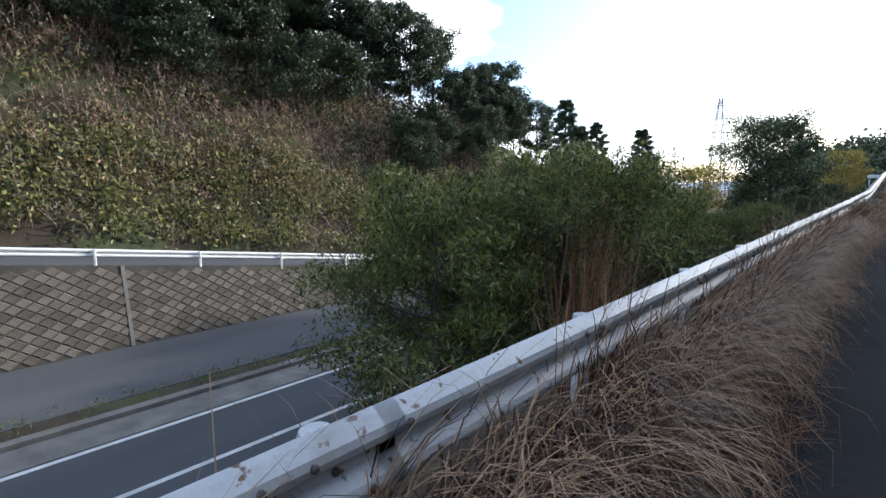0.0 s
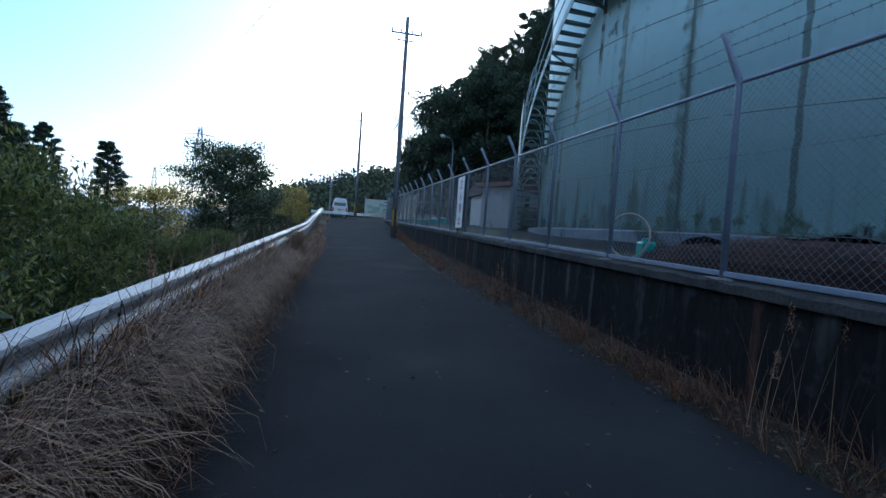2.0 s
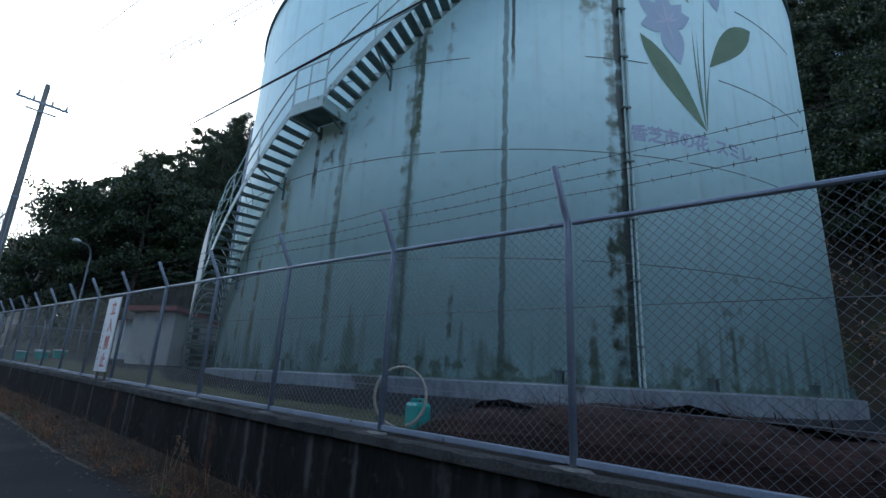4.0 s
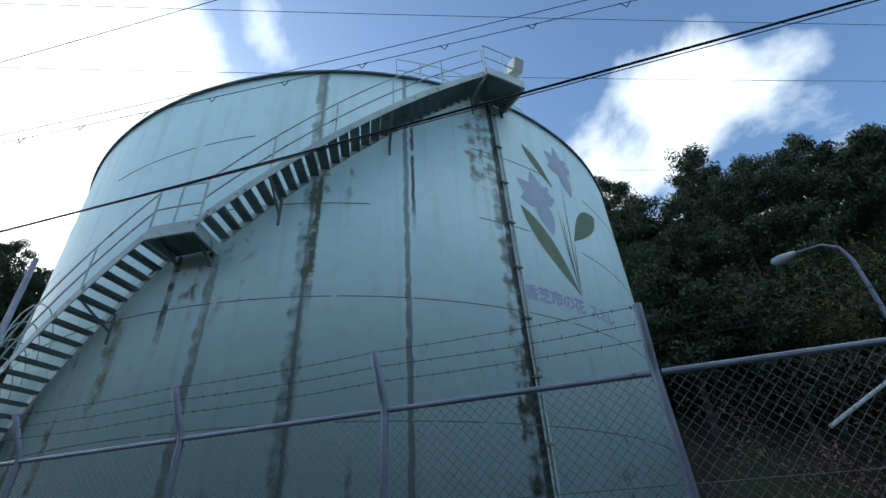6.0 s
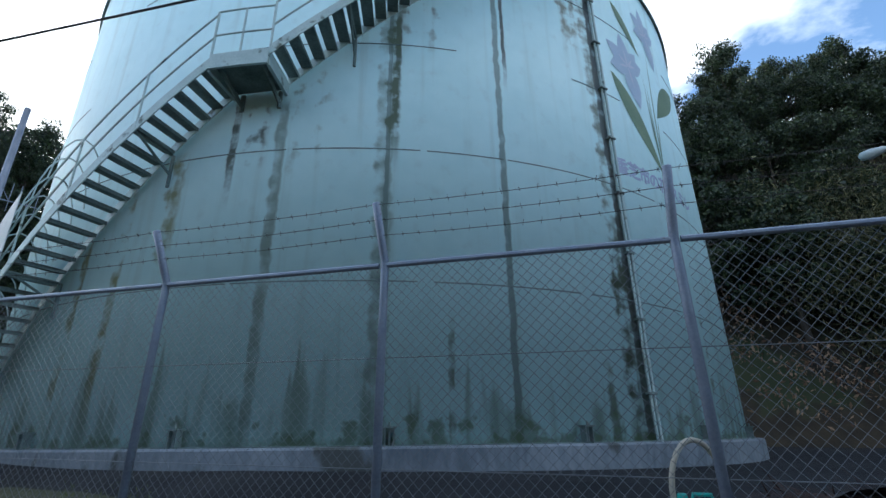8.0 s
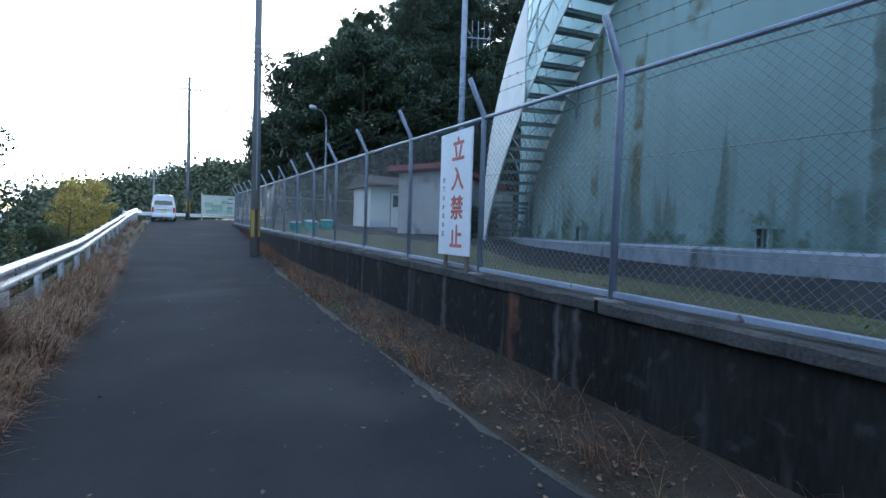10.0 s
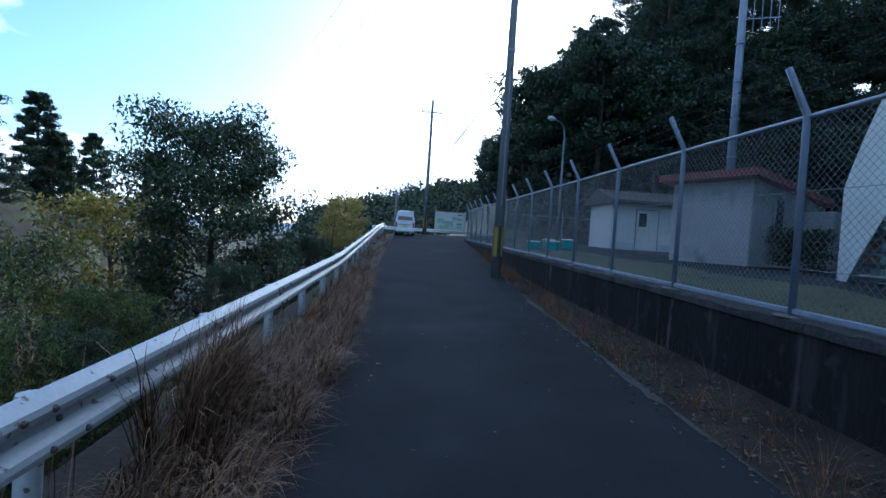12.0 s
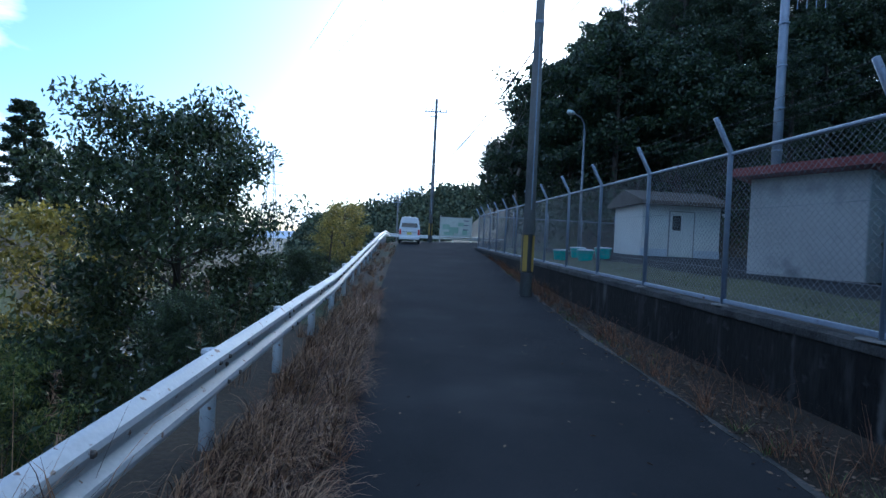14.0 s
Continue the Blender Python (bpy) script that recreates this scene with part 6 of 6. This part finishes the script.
c = np.stack([lx, ly, road_z(ly) + 0.03 * (lx - 0.3) + 0.03 + np.clip(lx - right_edge(ly), 0, 1) * 0.17], axis=1)
v, q = leaves(c, 0.05, 0.6, 0.0)
v = v.reshape(-1, 4, 3)
v[:, :, 2] = c[:, None, 2] + (v[:, :, 2] - c[:, None, 2]) * 0.35
tagged(put("fallen_leaves", np_mesh("fallen_leaves", v.reshape(-1, 3), q, litter_brown)), "fallen dry brown leaves along the wall's foot", "leaves", kind="stuff")
v, q = clumps(140, (-17.0, -16.3), (-10, 40), 30, 0.14, 0.3, 0.12, 0.2, -0.3)
v[:, 2] = np.maximum(v[:, 2] + 0.25, LOW + 0.12)
tagged(put("kerb_weeds", np_mesh("kerb_weeds", v, q, weed_green)), "grass and weeds along the lower kerb", "weeds", kind="stuff")
v, q = clumps(1300, (-9.5, -2.1), (5.5, 44), 26, 0.3, 0.7, 0.13, 0.25, 0.2)
tagged(put("bank_undergrowth", np_mesh("bank_undergrowth", v, q, leaf_dark)), "dark undergrowth on the bank below the rail", "undergrowth", kind="stuff")
v, q = clumps(160, (4.0, 5.1), (2, 42), 26, 0.1, 0.06, 0.05, 0.2, -0.6)
tagged(put("yard_weeds", np_mesh("yard_weeds", v, q, weed_green)), "short grass tufts inside the fence", "grass", kind="stuff")


# ---- things in the yard and on the lane ----
def van():
    c = thing("van", "small white boxy van parked on the lane, seen from behind", "van", at=pose(-0.25, 51.0, float(road_z(51)) + 0.03))
    prof = [(0.28, 0.70), (0.55, 0.735), (0.95, 0.74), (1.1, 0.72), (1.6, 0.63), (1.8, 0.56), (1.86, 0.4)]
    g = Geo()
    for_y = [(0.0, 0.985, -0.02), (0.12, 1.0, 0.0), (2.3, 1.0, 0.0), (2.9, 0.99, 0.0), (3.2, 0.97, -0.35), (3.38, 0.93, -0.85)]
    secs_ = []
    for yy, k, dz in for_y:
        half = [(w * k, z if z < 1.0 else max(z + dz, 1.0)) for z, w in prof]
        secs_.append([(a, yy, b) for a, b in half] + [(-a, yy, b) for a, b in reversed(half)])
    g.sweep(secs_)
    body = g.ob("body", van_white, c)
    Geo().sweep([[(-0.56, -0.025, 1.14), (0.56, -0.025, 1.14), (0.49, 0.02, 1.66), (-0.49, 0.02, 1.66)], [(-0.56, -0.005, 1.14), (0.56, -0.005, 1.14), (0.49, 0.04, 1.66), (-0.49, 0.04, 1.66)]]).ob("rear_window", dark_glass, c)
    for s in (-1, 1):
        Geo().rbox(s * 0.64 - 0.07, -0.03, 0.62, s * 0.64 + 0.07, 0.02, 0.98, 0.01).ob("tail_light", lamp_red, c)
        Geo().box(s * 0.735 - 0.01, 0.5, 1.1, s * 0.735 - 0.008 + 0.012, 2.4, 1.5).ob("side_window", dark_glass, c)
        Geo().rbox(s * 0.84 - 0.07, 2.6, 1.0, s * 0.84 + 0.07, 2.7, 1.2, 0.02).ob("wing_mirror", black, c)
        for yy in (0.55, 2.85):
            w = Geo().tube([(s * 0.6, yy, 0.26), (s * 0.61, yy, 0.26), (s * 0.73, yy, 0.26), (s * 0.74, yy, 0.26)], [0.22, 0.27, 0.27, 0.22], 20).ob("wheel", tyre_rubber, c)
            Geo().tube([(s * 0.735, yy, 0.26), (s * 0.75, yy, 0.26)], [0.17, 0.14], 16).ob("rim", galv, w)
    Geo().rbox(-0.7, -0.09, 0.3, 0.7, 0.02, 0.52, 0.03).ob("bumper", van_white, c)
    Geo().box(-0.17, -0.04, 0.62, 0.17, -0.02, 0.79).ob("number_plate", plate_yellow, c, "yellow number plate")
    Geo().box(-0.5, -0.05, 0.8, 0.5, -0.02, 0.83).ob("tailgate_trim", black, c)
    return c


van()

board = thing("map_board", "large faded green map board on pale posts at the bend", "sign board", at=pose(4.3, 66.0, 1.7))
Geo().box(-1.55, -0.03, 0.65, 1.55, 0.03, 2.5).ob("panel", board_pale, board)
for k, (a, b, w, h) in enumerate(((-1.0, 1.6, 0.7, 0.5), (-0.2, 1.3, 0.9, 0.6), (0.5, 1.9, 0.6, 0.35), (-0.7, 0.95, 1.0, 0.3), (0.9, 1.1, 0.5, 0.5))):
    Geo().rbox(a - w / 2, -0.036 - 0.002 * k, b - h / 2, a + w / 2, -0.03, b + h / 2, 0.08 if k % 2 else 0.05).ob("map_patch", board_green, board, "faded green map area")
for k in range(3):
    Geo().box(0.75, -0.046, 2.25 - 0.45 * k, 1.25, -0.03, 2.33 - 0.45 * k).ob("text_bar", sign_ink, board, "illegible dark line of text")
Geo().box(-1.62, -0.05, 2.5, 1.62, 0.05, 2.58).ob("top_frame", hut_cream, board)
for s in (-1.58, 1.58):
    Geo().tube([(s, 0, -0.3), (s, 0, 2.75)], 0.06, 8).ob("post", hut_cream, board)
rail3 = thing("guard_rail", "white guard rail closing the bend behind the map board", "guard rail", at=pose(0, 67.5, 1.6))
for k in range(6):
    g = Geo()
    x0 = -4 + 4.0 * k
    g.sweep([[(x, -0.08 - a, 0.78 + b) for a, b in PROFILE] + [(x, -0.07 - a, 0.78 + b) for a, b in reversed(PROFILE)] for x in (x0, x0 + 4)])
    g.ob("rail_beam", rail_far, rail3)
    Geo().tube([(x0 + 0.2, 0, -0.4), (x0 + 0.2, 0, 0.78)], 0.057, 8).ob("post", rail_far, rail3)


def bin_tub(x, y, r, h):
    t = thing("plastic_tub", "teal green plastic tub with pale lid in the yard", "tub", "tubs in the yard", at=pose(x, y, float(yard_z(x, y)) - 0.01))
    Geo().tube([(0, 0, 0), (0, 0, 0.02), (0, 0, h * 0.9), (0, 0, h * 0.92), (0, 0, h)], [r * 0.8, r * 0.85, r, r * 1.08, r * 1.08], 18).ob("tub", teal_plastic, t)
    Geo().tube([(0, 0, h), (0, 0, h + 0.03), (0, 0, h + 0.05)], [r * 1.1, r * 1.1, r * 0.7], 18).ob("lid", sign_white, t, "pale grey lid")


for x, y in ((5.6, 32.6), (6.3, 32.9), (5.9, 34.2), (5.1, 33.6)):
    bin_tub(x, y, 0.26, 0.34)

can = thing("plastic_can", "teal plastic jerry can beside a looped hose by the fence", "can", at=pose(4.33, 8.86, float(wall_z(8.9)) - 0.02, 0, 0, 80) @ Matrix.Scale(0.8, 4))
Geo().rbox(-0.16, -0.12, 0, 0.16, 0.12, 0.34, 0.04).ob("can_body", teal_plastic, can)
Geo().tube([(0.1, 0, 0.33), (0.1, 0, 0.38), (0.1, 0, 0.39)], [0.04, 0.04, 0.03], 10).ob("cap", teal_plastic, can)
Geo().tube([(-0.12, 0, 0.33), (-0.11, 0, 0.385), (0.02, 0, 0.385), (0.03, 0, 0.33)], 0.016, 8).ob("handle", teal_plastic, can)
hose_z = float(wall_z(9.0))
hose = tagged(Geo().tube([(4.06 + 0.2 * math.cos(t), 8.87 - 0.18 * math.cos(t), hose_z + 0.31 + 0.3 * math.sin(t)) for t in np.linspace(-1.3, 4.6, 26)]
                         + [(4.0, 9.12, hose_z + 0.02), (3.93, 9.7, hose_z + 0.015), (3.9, 10.6, hose_z + 0.03)], 0.016, 8).ob("hose", hose_cream, smooth=True),
              "cream garden hose looped beside the can", "hose")

# heap of rolled rusty netting under a black sheet
pile = thing("netting_heap", "long heap of rusty brown netting with black sheet inside the fence", "netting", at=pose(4.3, 5.76, float(wall_z(6.5)) - 0.03))
hr = random.Random(14)
g = Geo()
secs = []
for i in range(40):
    yy = -9 + 12.0 * i / 39
    taper = min(1, (3.0 - yy) / 0.5 + 0.05)
    h = (0.4 + 0.05 * math.sin(yy * 2.1) + hr.uniform(-0.02, 0.02)) * taper
    w = 1.25 + 0.12 * math.sin(yy * 1.3)
    secs.append([(-w * math.cos(a) * 0.5 + 0.25, yy, max(h * math.sin(a) ** 0.7 + hr.uniform(-0.02, 0.02), 0)) for a in np.linspace(0, math.pi, 12)])
g.sweep(secs, closed=False)
g.ob("net_roll", net_brown, pile)
n = 5200
py = rng.uniform(-9, 2.8, n)
pa = rng.uniform(0.1, 3.0, n)
hh = (0.4 + 0.05 * np.sin(py * 2.1)) * np.clip((3.0 - py) / 0.5 + 0.05, 0, 1)
root = np.stack([-(1.25 + 0.12 * np.sin(py * 1.3)) * np.cos(pa) * 0.5 + 0.25, py, hh * np.sin(pa) ** 0.7 + 0.01], axis=1)
th = rng.choice([0.9, -0.9], n) + rng.normal(1.57, 0.4, n)
v, q = blades(root, np.stack([np.cos(th), np.sin(th)], axis=1), rng.uniform(0.15, 0.5, n), 0.012, rng.normal(0.05, 0.2, n), rng.normal(0.15, 0.3, n), 3)
tagged(put("net_fray", np_mesh("net_fray", v, q, net_brown), pile), kind="stuff")
g = Geo()
secs = []
for i in range(34):
    yy = -6 + 8.8 * i / 33
    taper = min(1, (3.0 - yy) / 1.0 + 0.1)
    h = (0.41 + 0.06 * math.sin(yy * 3.1) + hr.uniform(-0.02, 0.03)) * taper
    secs.append([(0.02 + 0.1 * j + hr.uniform(-0.01, 0.01), yy, h * (1 - 0.02 * j * j) + hr.uniform(-0.012, 0.012)) for j in range(8)])
g.sweep(secs, closed=False)
sheet = g.ob("cover_sheet", net_black, pile, "crumpled black cover sheet")


# pylons in the haze
def pylon(x, y, z, h, seed):
    t = thing("transmission_tower", "far lattice transmission tower in the haze", "tower", "far towers", at=pose(x, y, z))
    w0, w1 = h * 0.09, h * 0.012
    cs = [(-1, -1), (1, -1), (1, 1), (-1, 1)]
    at_ = lambda k, f: Vector((cs[k][0] * (w0 + (w1 - w0) * f), cs[k][1] * (w0 + (w1 - w0) * f), h * f))
    g = Geo()
    for k in range(4):
        g.tube([at_(k, 0), at_(k, 0.5), at_(k, 1)], h * 0.0035, 4)
        for i in range(9):
            f0, f1 = i / 9, (i + 1) / 9
            g.tube([at_(k, f0), at_((k + 1) % 4, f1)], h * 0.002, 3)
            g.tube([at_((k + 1) % 4, f0), at_(k, f1)], h * 0.002, 3)
    g.ob("lattice", pole_blue, t)
    for f in (0.68, 0.8, 0.92):
        Geo().tube([(-h * 0.13, 0, h * f), (0, 0, h * f + h * 0.015), (h * 0.13, 0, h * f)], h * 0.004, 4).ob("crossarm", pole_blue, t)


pylon(-76.5, 280, -9, 55, 1)
pylon(-150, 430, -9, 44, 2)
